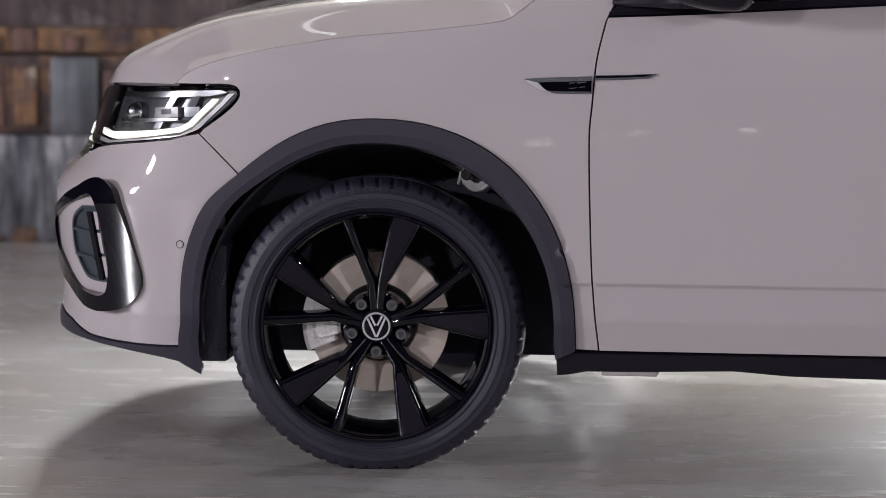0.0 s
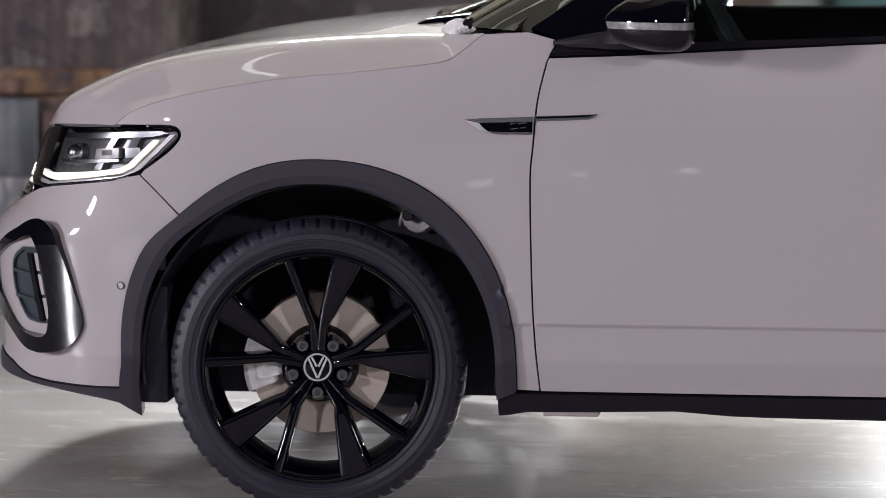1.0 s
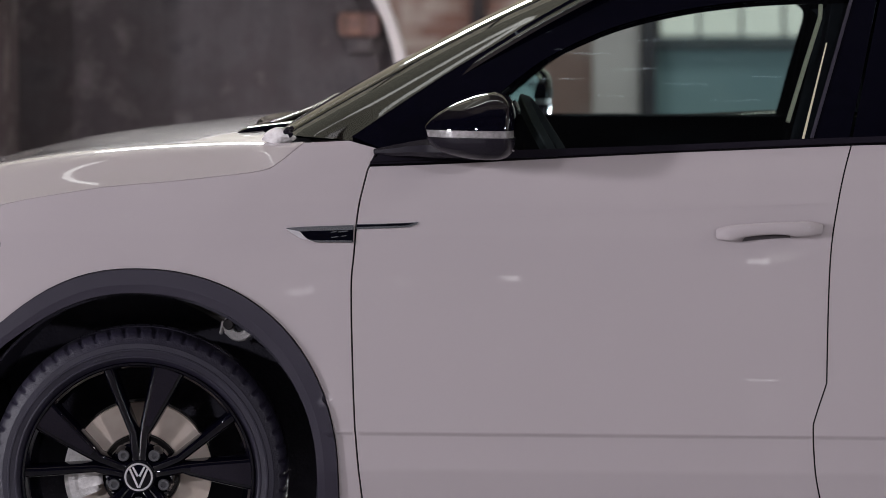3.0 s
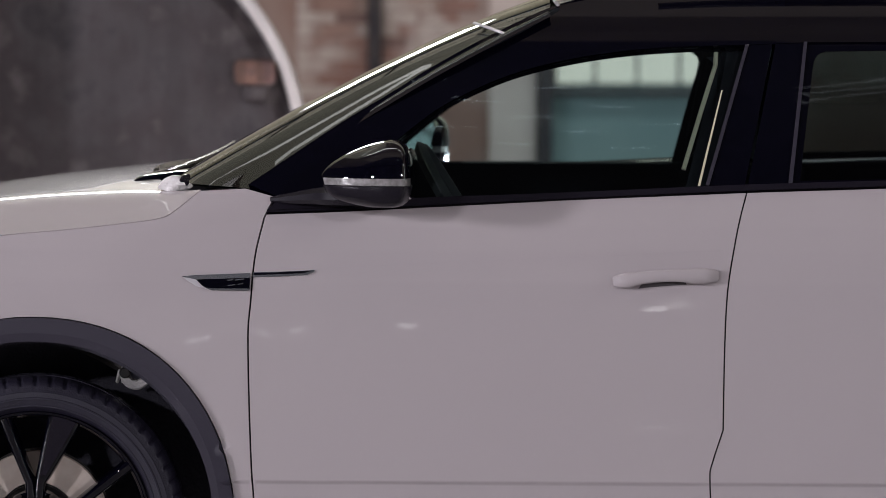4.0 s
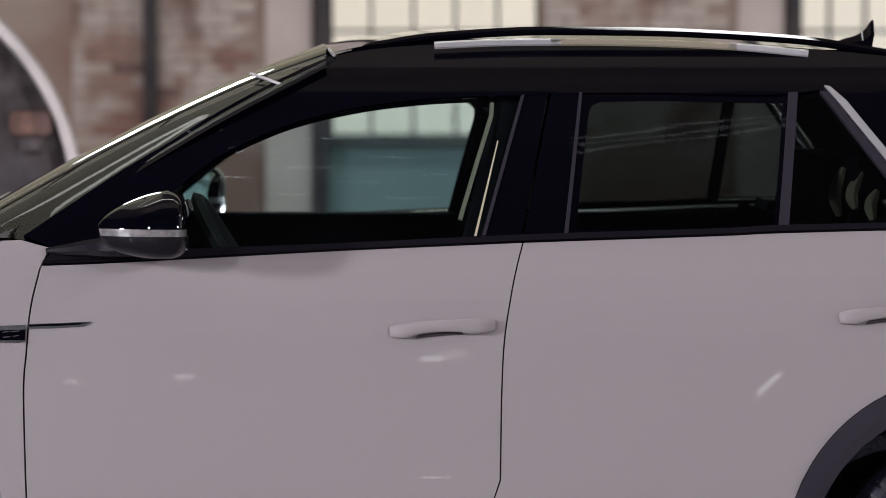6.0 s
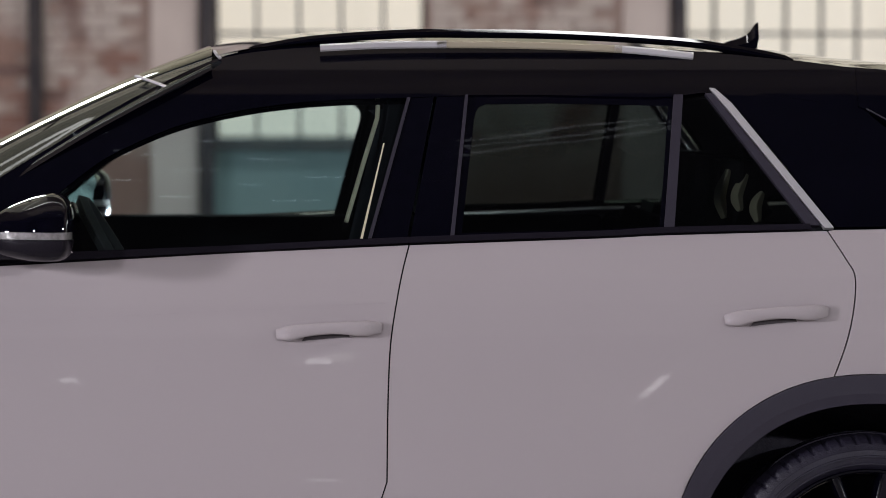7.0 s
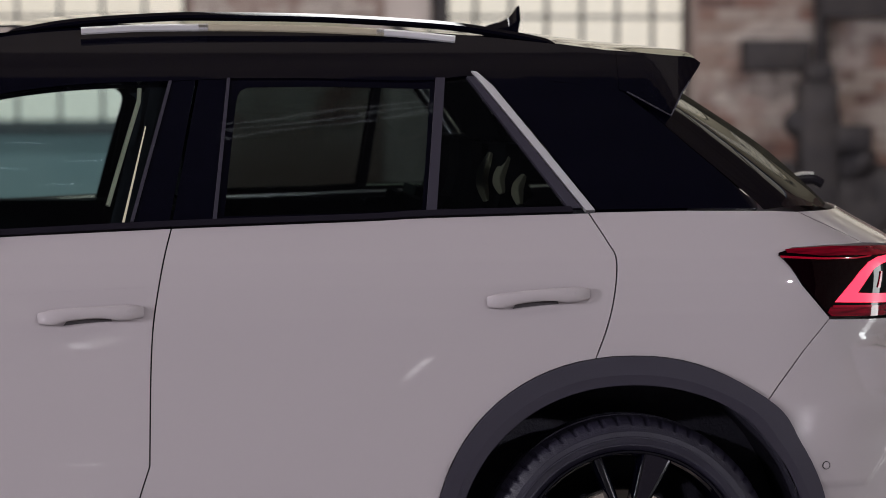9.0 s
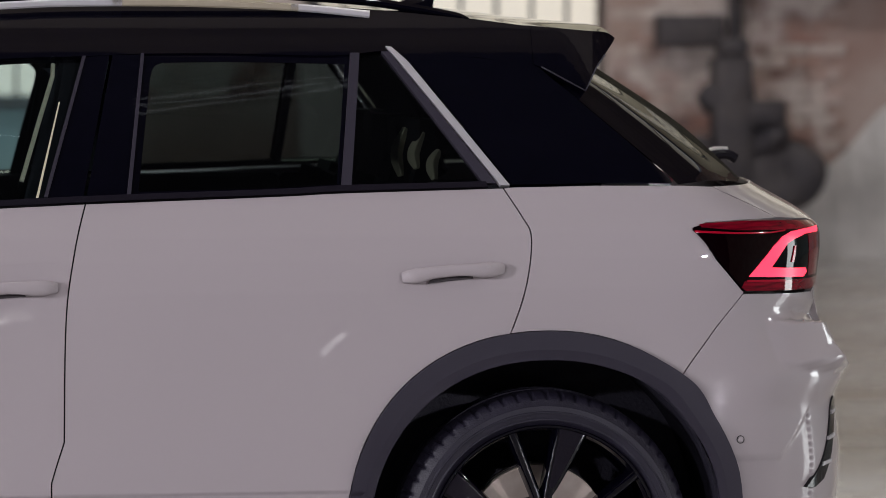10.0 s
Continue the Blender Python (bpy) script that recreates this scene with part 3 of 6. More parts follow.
PANE_GLASS = glass("old_window_pane", (0.86, 0.85, 0.83), 0.6, 0.3)
for x0, x1 in WINDOWS:
    factory_window(x0, x1)

# bars of the added skylight
for k in range(19):
    x = XL + 1.5 * k
    boxed("glazing_bar", (x - 0.03, x + 0.03, *LIGHT_Y, TOP + 0.05, TOP + 0.15), IRON, skylight)
for y in (10.4, 11.9):
    boxed("glazing_bar", (XL, XR, y - 0.03, y + 0.03, TOP + 0.055, TOP + 0.145), IRON, skylight)

# unseen glowing panel on the side wall, added for the far mirror to reflect
mirror_panel = tagged(new("mirror_glow_panel"), "unseen glowing teal panel for the far mirror to reflect", "window", kind="structure")
boxed("pane", (XR - 0.03, XR - 0.02, 1.5, 4.5, 0.4, 3.2), MIRROR_GLOW, mirror_panel)
for k in range(4):
    boxed("mullion", (XR - 0.06, XR - 0.02, 1.48 + k, 1.52 + k, 0.4, 3.2), IRON, mirror_panel)

# pale slab at the foot of the wall, standing in for a cloud of steam
rnd = random.Random(5)
line = spline([(6.62, 0.0)] + [(6.58 + 0.30 * k + rnd.uniform(-0.05, 0.05), (0.40, 0.66, 0.98, 0.92, 1.12, 1.05, 1.25, 1.15, 1.3)[k]) for k in range(9)] + [(9.2, 0.0)], 4)
bm = bmesh.new()
front, back = [[bm.verts.new((v.x, y, max(0.0, v.y))) for v in line] for y in (YB - 0.022, YB - 0.002)]
bm.faces.new(front[::-1])
for k in range(len(line)):
    bm.faces.new((front[k], front[(k + 1) % len(line)], back[(k + 1) % len(line)], back[k]))
bmesh.ops.recalc_face_normals(bm, faces=bm.faces[:])
tagged(finish("plaster_patch", bm, STEAM_PALE, smooth=30), "pale irregular slab standing in for steam at the brick wall", "plaster", kind="structure")

# steel posts and pale piers in front of the wall
for x in (0.885, 3.775):
    slab("steel_post", (x, x + 0.085, YB - 0.14, YB - 0.002, 0, TOP), IRON, "dark iron post bolted to the brick pier", "post")
    slab("pale_pier", (x - 0.30, x - 0.02, YB - 0.06, YB - 0.003, 0, TOP), PALE, "pale plastered strip of a brick pier", "pier")
slab("downpipe", (-0.16, -0.07, YB - 0.14, YB - 0.05, 0, TOP), IRON, "dark iron pipe running up the wall", "pipe", 0.03)

# ---- the car ----
car = thing("car", "pale warm-grey compact SUV with black roof and black alloy wheels", "car")

ARCH_F = arch(0.0, 0.447, 0.470, 2.2, 180, 0)
ARCH_R = arch(2.60, 0.450, 0.460, 2.2, 180, 0)
SHUT = [(0.37, 1.076), (0.315, 1.032), (0.278, 1.014), (0.171, 1.0), (0.045, 0.987), (-0.112, 0.975), (-0.278, 0.955), (-0.357, 0.943), (-0.433, 0.927), (-0.491, 0.910), (-0.531, 0.891), (-0.555, 0.866)]
DOOR_A = [(0.500, 0.278), (0.489, 0.41), (0.483, 0.563), (0.480, 0.752), (0.486, 0.831), (0.495, 0.93), (0.514, 1.016)]
SPLIT = [(1.578, 1.073), (1.563, 1.018), (1.55, 0.956), (1.535, 0.858), (1.529, 0.734), (1.5265, 0.552), (1.503, 0.478), (1.498, 0.446), (1.504, 0.351), (1.518, 0.277)]
DOOR_C = [(2.509, 1.102), (2.549, 1.037), (2.566, 1.0), (2.561, 0.931), (2.544, 0.856), (2.516, 0.779)]
flat = lambda pts, n=5: [tuple(p) for p in spline(pts, n)]
SHUT_S, DOOR_AS, DOOR_CS = flat(SHUT), flat(DOOR_A), flat(DOOR_C)
SPLIT_S = flat(SPLIT[:6]) + flat(SPLIT[5:], 4)[1:]

# front wing
k0 = min(range(len(ARCH_F)), key=lambda i: (ARCH_F[i][0] + 0.338) ** 2 + (ARCH_F[i][1] - 0.676) ** 2)
TIP = flat([(-0.411, 0.868), (-0.383, 0.8655), (-0.366, 0.858), (-0.358, 0.846), (-0.363, 0.831), (-0.385, 0.808), (-0.439, 0.769)], 4)
wing = SHUT_S + TIP + [(-0.449, 0.757)]
wing += ARCH_F[k0:] + [(0.447, 0.28)] + DOOR_AS + [(0.537, 1.063), (0.47, 1.081)]
panel("front_wing", wing, PAINT, car, gap=0.0022)

# doors
front_doors = panel("front_door", DOOR_AS + flat([(0.518, 1.024), (0.678, 1.03), (0.853, 1.039), (1.177, 1.056)]) + SPLIT_S, PAINT, car)
k1 = min(range(len(ARCH_R)), key=lambda i: (ARCH_R[i][0] - 2.516) ** 2 + (ARCH_R[i][1] - 0.779) ** 2)
rear_door_line = SPLIT_S[::-1] + flat([(1.578, 1.073), (2.009, 1.087), (2.14, 1.093), (2.509, 1.102)])[1:-1] + DOOR_CS + ARCH_R[k1 - 1:0:-1] + [(2.150, 0.30), (2.150, 0.28)]
rear_doors = panel("rear_door", rear_door_line, PAINT, car)

# rear quarter, tailgate and bumpers
k2 = min(range(len(ARCH_R)), key=lambda i: (ARCH_R[i][0] - 2.90) ** 2 + (ARCH_R[i][1] - 0.69) ** 2)
LAMP_R = [(2.957, 1.006), (2.965, 1.014), (3.008, 1.021), (3.111, 1.025), (3.25, 1.020), (3.46, 1.010), (3.56, 0.995), (3.56, 0.90), (3.46, 0.862), (3.374, 0.856), (3.093, 0.864), (3.015, 0.939)]
quarter = [(2.528, 1.104), (2.766, 1.107), (3.05, 1.105), (3.148, 1.101), (3.194, 1.068), (3.24, 1.027), (3.111, 1.025), (3.008, 1.021), (2.965, 1.009), (3.015, 0.939), (3.093, 0.864)]
panel("quarter_panel", quarter + ARCH_R[k2:k1 - 1:-1] + DOOR_CS[::-1], PAINT, car)


def bumper_place(q, z, off=0.0):
    """The rear bumper: a shelf under the lamp, below it a winged pad with a sharp ridge that runs down and out to the corner."""
    def lift(a, b):
        shelf = 0.806 - 0.11 * (a - 3.173)
        low = 0.676 - 0.10 * (a - 3.26)
        ridge = 3.308 + max(0.0, 0.791 - b) * 0.26
        rise = min(1.0, max(0.0, (a - 3.150) / (ridge - 3.150)))
        pad = 0.046 * rise if a < ridge else 0.046 - 0.26 * min(a - ridge, 0.15)
        inside_pad = min(1.0, max(0.0, (shelf - b) / 0.012)) * min(1.0, max(0.0, (b - low) / 0.014))
        neck = -0.016 * min(1.0, max(0.0, (a - 3.17) / 0.12)) * max(0.0, 1 - abs(b - shelf - 0.022) / 0.030)
        step = -0.006 / (1 + math.exp((b - 0.487 - max(0, a - 3.15) * 0.9) / 0.003)) if a < 3.26 else 0.0
        return pad * inside_pad + neck + step
    e = 0.003
    f = lambda a, b: flank(a, b, off + lift(a, b))[0]
    n = (f(q + e, z) - f(q - e, z)).cross(f(q, z + e) - f(q, z - e))
    return f(q, z), n.normalized()


panel("rear_bumper", [(3.09, 0.862)] + ARCH_R[k2:] + [(3.05, 0.30), (3.05, 0.26), (3.3, 0.24), (QR, 0.24), (QR, 0.70), (3.60, 0.72), (3.50, 0.80), (3.40, 0.852)], PAINT, car, place=bumper_place, step=0.0095, gap=0.001)
panel("tailgate_side", [(3.148, 1.101), (3.194, 1.068), (3.24, 1.027), (3.46, 1.014), (3.56, 0.995), (3.56, 0.90), (3.46, 0.862), (3.40, 0.852), (3.50, 0.80), (3.60, 0.72), (QR, 0.70), (QR, 1.10)], PAINT, car)

LAMP_F = [(-0.99, 0.78), (-0.975, 0.825), (-0.90, 0.845), (-0.72, 0.857), (-0.569, 0.864), (-0.411, 0.868), (-0.383, 0.8655), (-0.366, 0.858), (-0.358, 0.846), (-0.363, 0.831), (-0.385, 0.808), (-0.439, 0.769), (-0.474, 0.753), (-0.526, 0.741), (-0.726, 0.719), (-0.797, 0.711), (-0.90, 0.712), (-0.975, 0.73)]
LAMP_F = flat(LAMP_F + LAMP_F[:1], 3)[:-1]
front_bumpers = panel("front_bumper", [(-0.449, 0.757)] + ARCH_F[k0:0:-1] + [(-0.449, 0.30), (-0.449, 0.270), (-0.504, 0.269), (-0.562, 0.270), (-0.628, 0.273), (-0.711, 0.279), (-0.812, 0.304), (-0.95, 0.315), (QF, 0.32), (QF, 0.66), (-1.10, 0.66), (-0.95, 0.668), (-0.85, 0.695), (-0.797, 0.709), (-0.726, 0.719), (-0.526, 0.741), (-0.474, 0.753)], PAINT, car, gap=0.001)
panel("grille", [(-0.93, 0.675), (-1.1, 0.665), (QF, 0.665), (QF, 0.85), (-1.1, 0.85), (-0.97, 0.84)], GLOSS, car, off=-0.012)

# arch trims and sills
def arch_trim(cx, a, b, a2, b2, zf, zr, name):
    am, bm_ = a * 0.36 + a2 * 0.64, b * 0.36 + b2 * 0.64
    zm = zr - 0.013
    o, m1 = arch(cx, a, b, 2.2, 180, 0, 48), arch(cx, am, bm_, 2.17, 0, 180, 48)
    panel(name, [(cx - a - 0.006, zf)] + o + [(cx + a, zr), (cx + am, zm)] + m1 + [(cx - am - 0.005, zf - 0.018)], PLASTIC, car, "dark grained plastic wheel arch trim", off=0.010, thick=0.02, gap=0.0)
    m2, i = arch(cx, am, bm_, 2.17, 180, 0, 48), arch(cx, a2, b2, 2.15, 0, 180, 48)

    def lip_place(q, z, off=0.0):
        p, n = flank(q, z, off)
        d = Vector((q - cx, 0, z - 0.325)).normalized()
        return p, (n - d * 0.16).normalized()

    panel(name + "_lip", [(cx - am - 0.005, zf - 0.018)] + m2 + [(cx + am, zm), (cx + a2, zr - 0.02)] + i + [(cx - a2 - 0.004, zf - 0.028)], PLASTIC, car, off=0.010, thick=0.05, gap=0.0, place=lip_place)


arch_trim(0.0, 0.447, 0.470, 0.402, 0.418, 0.235, 0.28, "wheel_arch_trim")
arch_trim(2.60, 0.450, 0.460, 0.398, 0.396, 0.28, 0.24, "wheel_arch_trim")
panel("sill_trim", [(0.402, 0.276), (0.50, 0.2745), (1.5, 0.275), (2.19, 0.28), (2.19, 0.22), (1.8, 0.220), (1.2, 0.224), (1.0, 0.226), (0.92, 0.228), (0.80, 0.237), (0.62, 0.232), (0.47, 0.230), (0.43, 0.222), (0.404, 0.220)], SATIN, car, off=0.004, thick=0.12)
panel("lower_lip", [(-0.452, 0.268), (-0.504, 0.267), (-0.562, 0.268), (-0.628, 0.271), (-0.711, 0.277), (-0.812, 0.302), (-0.95, 0.313), (QF, 0.318), (QF, 0.265), (-0.90, 0.268), (-0.807, 0.266), (-0.712, 0.262), (-0.629, 0.256), (-0.55, 0.247), (-0.494, 0.239), (-0.452, 0.230)], PLASTIC, car, off=0.002, thick=0.05)

boxed("jacking_plate", (0.505, 0.630, 0.050, 0.120, 0.2215, 0.2335), JACK, car, "pale plastic jacking plate under the sill", bevel=0.003)

# bonnet
bm = bmesh.new()
lip = lambda q, z: tuple(flank(q, z, 0.002)[0])
shut3 = [flank(q, z, 0.0)[0] for q, z in SHUT_S]
crease = spline([(0.30, 0.135, 1.071), (0.226, 0.14, 1.067), (-0.018, 0.15, 1.052), (-0.264, 0.165, 1.023), (-0.43, 0.185, 0.985), (-0.572, 0.215, 0.925), (-0.615, 0.228, 0.893), lip(-0.79, 0.857)], 6)
inner = spline([(0.28, 0.20, 1.080), (0.20, 0.205, 1.073), (-0.04, 0.215, 1.058), (-0.28, 0.23, 1.029), (-0.45, 0.25, 0.990), (-0.59, 0.275, 0.932), (-0.642, 0.29, 0.894), lip(-0.88, 0.850)], 6)
quarter_line = spline([(0.22, 0.45, 1.093), (0.05, 0.45, 1.076), (-0.20, 0.46, 1.046), (-0.40, 0.47, 1.004), (-0.55, 0.49, 0.957), (-0.645, 0.50, 0.907), lip(-1.05, 0.842)], 6)
middle = spline([(0.18, 0.91, 1.098), (0.05, 0.91, 1.084), (-0.20, 0.91, 1.056), (-0.42, 0.91, 1.010), (-0.57, 0.91, 0.964), (-0.665, 0.91, 0.912), lip(QF + 0.01, 0.842)], 6)
loft(bm, [shut3, crease, inner, quarter_line, middle], [8, 4, 10, 10], 60)
thicken(bm, 0.012)
part("bonnet", bm, PAINT, car, smooth=50)

# windscreen, roof, rear screen
bm = bmesh.new()
edge = spline([(0.479, 0.094, 1.077), (0.505, 0.098, 1.095), (0.599, 0.109, 1.157), (0.693, 0.124, 1.216), (0.786, 0.139, 1.273), (0.880, 0.156, 1.329), (0.968, 0.176, 1.377), (1.056, 0.199, 1.424), (1.140, 0.224, 1.466)], 4)
shoulder = spline([(0.30, 0.22, 1.086), (0.52, 0.25, 1.212), (0.745, 0.28, 1.334), (0.96, 0.31, 1.434), (1.14, 0.33, 1.502)], 8)
mid = spline([(0.300, 0.91, 1.082), (0.465, 0.91, 1.190), (0.690, 0.91, 1.297), (0.905, 0.91, 1.408), (1.12, 0.91, 1.512)], 8)
loft(bm, [edge, shoulder, mid], [6, 16], 40)
thicken(bm, 0.005)
part("windscreen", bm, SCREEN, car, "tinted curved windscreen", smooth=50)
for s in (0, 1):
    bm = bmesh.new()
    lines = []
    for dx, dy, dz in ((0.004, -0.009, -0.006), (0.001, -0.004, 0.0), (-0.0015, 0.001, 0.004), (-0.005, 0.007, 0.005)):
        lines.append([Vector((p.x + dx, p.y + dy if not s else 2 * HALF - p.y - dy, p.z + dz)) for p in edge])
    loft(bm, lines, [2, 2, 2], 40, across=False)
    part("windscreen_edge", bm, GLOSS, car, smooth=60)
    bm = bmesh.new()
    run = edge + [Vector(v) for v in ((1.20, 0.250, 1.480), (1.26, 0.258, 1.488), (1.32, 0.262, 1.490))]
    sweep(bm, [(p.x + 0.022, p.y + 0.032 if not s else 2 * HALF - p.y - 0.032, p.z - 0.020) for p in run], 0.075, 0.030, (0.5, 0, -0.86), 0.3, [1.0] * (len(run) - 3) + [0.8, 0.5, 0.2])
    part("inner_pillar", bm, CABIN, car)

# short silver bars paint the highlight on the screen and roof seams
for path, name in (([(1.041, 0.205, 1.422), (1.005, 0.235, 1.435), (0.970, 0.275, 1.446)], "screen_seal"), ([(1.161, 0.245, 1.486), (1.154, 0.258, 1.493), (1.148, 0.275, 1.502)], "roof_seal")):
    bm = bmesh.new()
    sweep(bm, [(x - 0.001, y - 0.003, z - 0.001) for x, y, z in path], 0.007, 0.005, (1, 0, 0.4), 0.3)
    part(name, bm, SILVER, car, "silver bar painting the bright stretch of a screen edge seam")

ROOF_EDGE = spline([(1.149, 0.245, 1.492), (1.251, 0.255, 1.510), (1.417, 0.262, 1.520), (1.70, 0.265, 1.522), (2.0, 0.27, 1.514), (2.25, 0.275, 1.500), (2.45, 0.285, 1.482), (2.60, 0.30, 1.464), (2.70, 0.315, 1.455), (2.77, 0.33, 1.449), (2.798, 0.335, 1.436)], 8)
ROOF_QUARTER = spline([(1.140, 0.45, 1.506), (1.251, 0.45, 1.526), (1.417, 0.45, 1.540), (1.70, 0.45, 1.544), (2.0, 0.45, 1.536), (2.25, 0.45, 1.520), (2.45, 0.46, 1.500), (2.60, 0.47, 1.482), (2.71, 0.48, 1.472), (2.80, 0.49, 1.462), (2.83, 0.49, 1.448)], 8)
ROOF_MID = spline([(1.125, 0.91, 1.514), (1.25, 0.91, 1.536), (1.417, 0.91, 1.551), (1.70, 0.91, 1.556), (2.0, 0.91, 1.548), (2.25, 0.91, 1.530), (2.45, 0.91, 1.509), (2.60, 0.91, 1.490), (2.72, 0.91, 1.479), (2.83, 0.91, 1.468), (2.86, 0.91, 1.454)], 8)
cut = 8 * 7
bm = bmesh.new()
loft(bm, [ROOF_EDGE[:cut], ROOF_QUARTER[:cut], ROOF_MID[:cut]], [8, 10], 50)
part("roof", bm, GLOSS, car, "gloss black roof", smooth=50)
bm = bmesh.new()
loft(bm, [[(x, y + 0.02, z - 0.03) for x, y, z in ROOF_EDGE[2:cut]], [(x, y, z - 0.03) for x, y, z in ROOF_QUARTER[2:cut]], [(x, y, z - 0.03) for x, y, z in ROOF_MID[2:cut]]], [4, 6], 24)
part("headlining", bm, CABIN, car, "black roof lining", smooth=50)

# rear spoiler
bm = bmesh.new()


def with_under(rail):
    """A rail of the spoiler's top, run on round the trailing edge and back underneath."""
    r = [Vector(p) for p in rail]
    return r + [Vector((p.x - 0.012, p.y + 0.004, p.z - 0.020 - 0.010 * k / len(r))) for k, p in enumerate(r[::-1][1:])]


def fin_place(x, z, off=0.0):
    """The spoiler's side: it runs on from the roof side and turns in a little towards its tip."""
    def y(a, b):
        return float(np.interp(b, *TY)) - 0.004 + 2.0 * max(0.0, a - 2.66) ** 2
    e = 0.004
    n = Vector(((y(x + e, z) - y(x - e, z)) / (2 * e), -1.0, (y(x, z + e) - y(x, z - e)) / (2 * e))).normalized()
    return Vector((x, y(x, z), z)) + n * off, n


FIN_EDGE = [tuple(v) for v in spline([(2.598, 1.4645), (2.66, 1.4590), (2.72, 1.4535), (2.775, 1.4490), (2.798, 1.4365)], 6)]
FIN_TOP = [fin_place(x, z)[0] for x, z in FIN_EDGE]
loft(bm, [with_under(FIN_TOP), with_under(ROOF_EDGE[cut - 1:]), with_under(ROOF_QUARTER[cut - 1:]), with_under(ROOF_MID[cut - 1:])], [3, 8, 10], 44)
bmesh.ops.recalc_face_normals(bm, faces=bm.faces[:])
spoiler = part("rear_spoiler", bm, GLOSS, car, "gloss black roof spoiler", smooth=40)
FIN_LOW = [(2.793, 1.428), (2.768, 1.398), (2.743, 1.368), (2.728, 1.342), (2.713, 1.3165), (2.690, 1.329), (2.668, 1.341), (2.640, 1.357), (2.615, 1.3705), (2.598, 1.377)]
panel("spoiler_fin", FIN_EDGE + FIN_LOW, GLOSS, spoiler, gap=0.0, thick=0.022, step=0.012, place=fin_place)
for s in (0, 1):
    side = lambda rail, dy=0.0, dz=0.0: [Vector((p.x, p.y + dy if not s else 2 * HALF - p.y - dy, p.z + dz)) for p in rail]
    # thin lighter bar paints the light caught on the fin's lower edge
    bm = bmesh.new()
    sweep(bm, side([fin_place(x, z, 0.0012)[0] for x, z in FIN_LOW[1:9]]), 0.0035, 0.0035, (0, 1, 0), 0.4)
    part("fin_edge", bm, PLASTIC, spoiler)
    bm = bmesh.new()
    strip_out = [flank(q, z, 0.001)[0] for q, z in ((2.780, 1.327), (2.819, 1.312), (2.881, 1.267), (2.961, 1.204), (3.027, 1.128), (3.034, 1.106))]
    strip_in = [Vector(v) for v in ((2.765, 0.325, 1.352), (2.815, 0.315, 1.320), (2.872, 0.306, 1.282), (2.950, 0.298, 1.226), (3.062, 0.288, 1.138), (3.096, 0.288, 1.104))]
    strip_mid = [a.lerp(b, 0.45) + Vector((0.010, -0.011, 0.006)) for a, b in zip(strip_out, strip_in)]
    loft(bm, [side(spline(strip_out, 6)), side(spline(strip_mid, 6)), side(spline(strip_in, 6))], [8, 8], 40, across=False)
    bmesh.ops.recalc_face_normals(bm, faces=bm.faces[:])
    part("screen_pillar", bm, GLOSS, car, "gloss black curved pillar beside the rear screen", smooth=60)

# rear screen
bm = bmesh.new()
e = spline([(2.70, 0.34, 1.385), (2.80, 0.325, 1.325), (2.94, 0.305, 1.235), (3.06, 0.295, 1.14), (3.09, 0.295, 1.105)], 6)
s2 = spline([(2.75, 0.46, 1.388), (2.85, 0.45, 1.326), (2.985, 0.44, 1.235), (3.095, 0.44, 1.14), (3.13, 0.44, 1.105)], 6)
m2 = spline([(2.78, 0.91, 1.40), (2.89, 0.91, 1.326), (3.03, 0.91, 1.232), (3.15, 0.91, 1.14), (3.19, 0.91, 1.105)], 6)
loft(bm, [e, s2, m2], [6, 10], 24)
thicken(bm, 0.005)
part("rear_screen", bm, DARKGLASS, car, "dark tinted rear screen", smooth=50)

# ---- greenhouse ----
WIN_F_TOP = flat([(0.735, 1.128), (0.849, 1.222), (0.924, 1.272), (1.049, 1.328), (1.176, 1.362), (1.302, 1.382), (1.429, 1.392), (1.578, 1.396)])
OUTER = flat([(0.476, 1.088), (0.673, 1.22), (0.797, 1.295), (0.872, 1.343), (0.997, 1.412), (1.149, 1.483), (1.251, 1.504), (1.417, 1.516), (1.70, 1.520), (2.0, 1.514), (2.25, 1.499), (2.45, 1.480), (2.60, 1.462)])
LOWER = [(0.537, 1.064), (0.62, 1.045), (0.70, 1.052)] + WIN_F_TOP + flat([(1.72, 1.402), (1.90, 1.402), (2.14, 1.397), (2.262, 1.408), (2.35, 1.402), (2.49, 1.388), (2.60, 1.374)])
panel("roof_side", OUTER + LOWER[::-1], GLOSS, car, "gloss black pillar and roof side", gap=0.0, thick=0.03)
BELT = flat([(0.518, 1.026), (0.678, 1.032), (0.853, 1.041), (1.177, 1.057), (1.578, 1.075), (2.009, 1.089), (2.14, 1.095), (2.475, 1.103)])
BELT_UP = flat([(0.56, 1.062), (0.678, 1.050), (0.853, 1.058), (1.177, 1.070), (1.578, 1.088), (2.009, 1.101), (2.14, 1.108), (2.470, 1.115)])
panel("belt_trim", BELT + BELT_UP[::-1], SATIN, car, "matt black window trim", off=0.006, gap=0.0)
panel("front_side_window", [(0.70, 1.052)] + WIN_F_TOP[:-1] + [(1.567, 1.396), (1.489, 1.085)] + BELT_UP[20:10:-1], CLEAR, front_doors, "clear greenish side window", off=-0.008, thick=0.004, gap=0.0)
panel("door_pillar_cover", [(1.489, 1.086), (1.584, 1.396), (1.641, 1.400), (1.575, 1.088)], GLOSS, front_doors, off=-0.001, gap=0.0015)
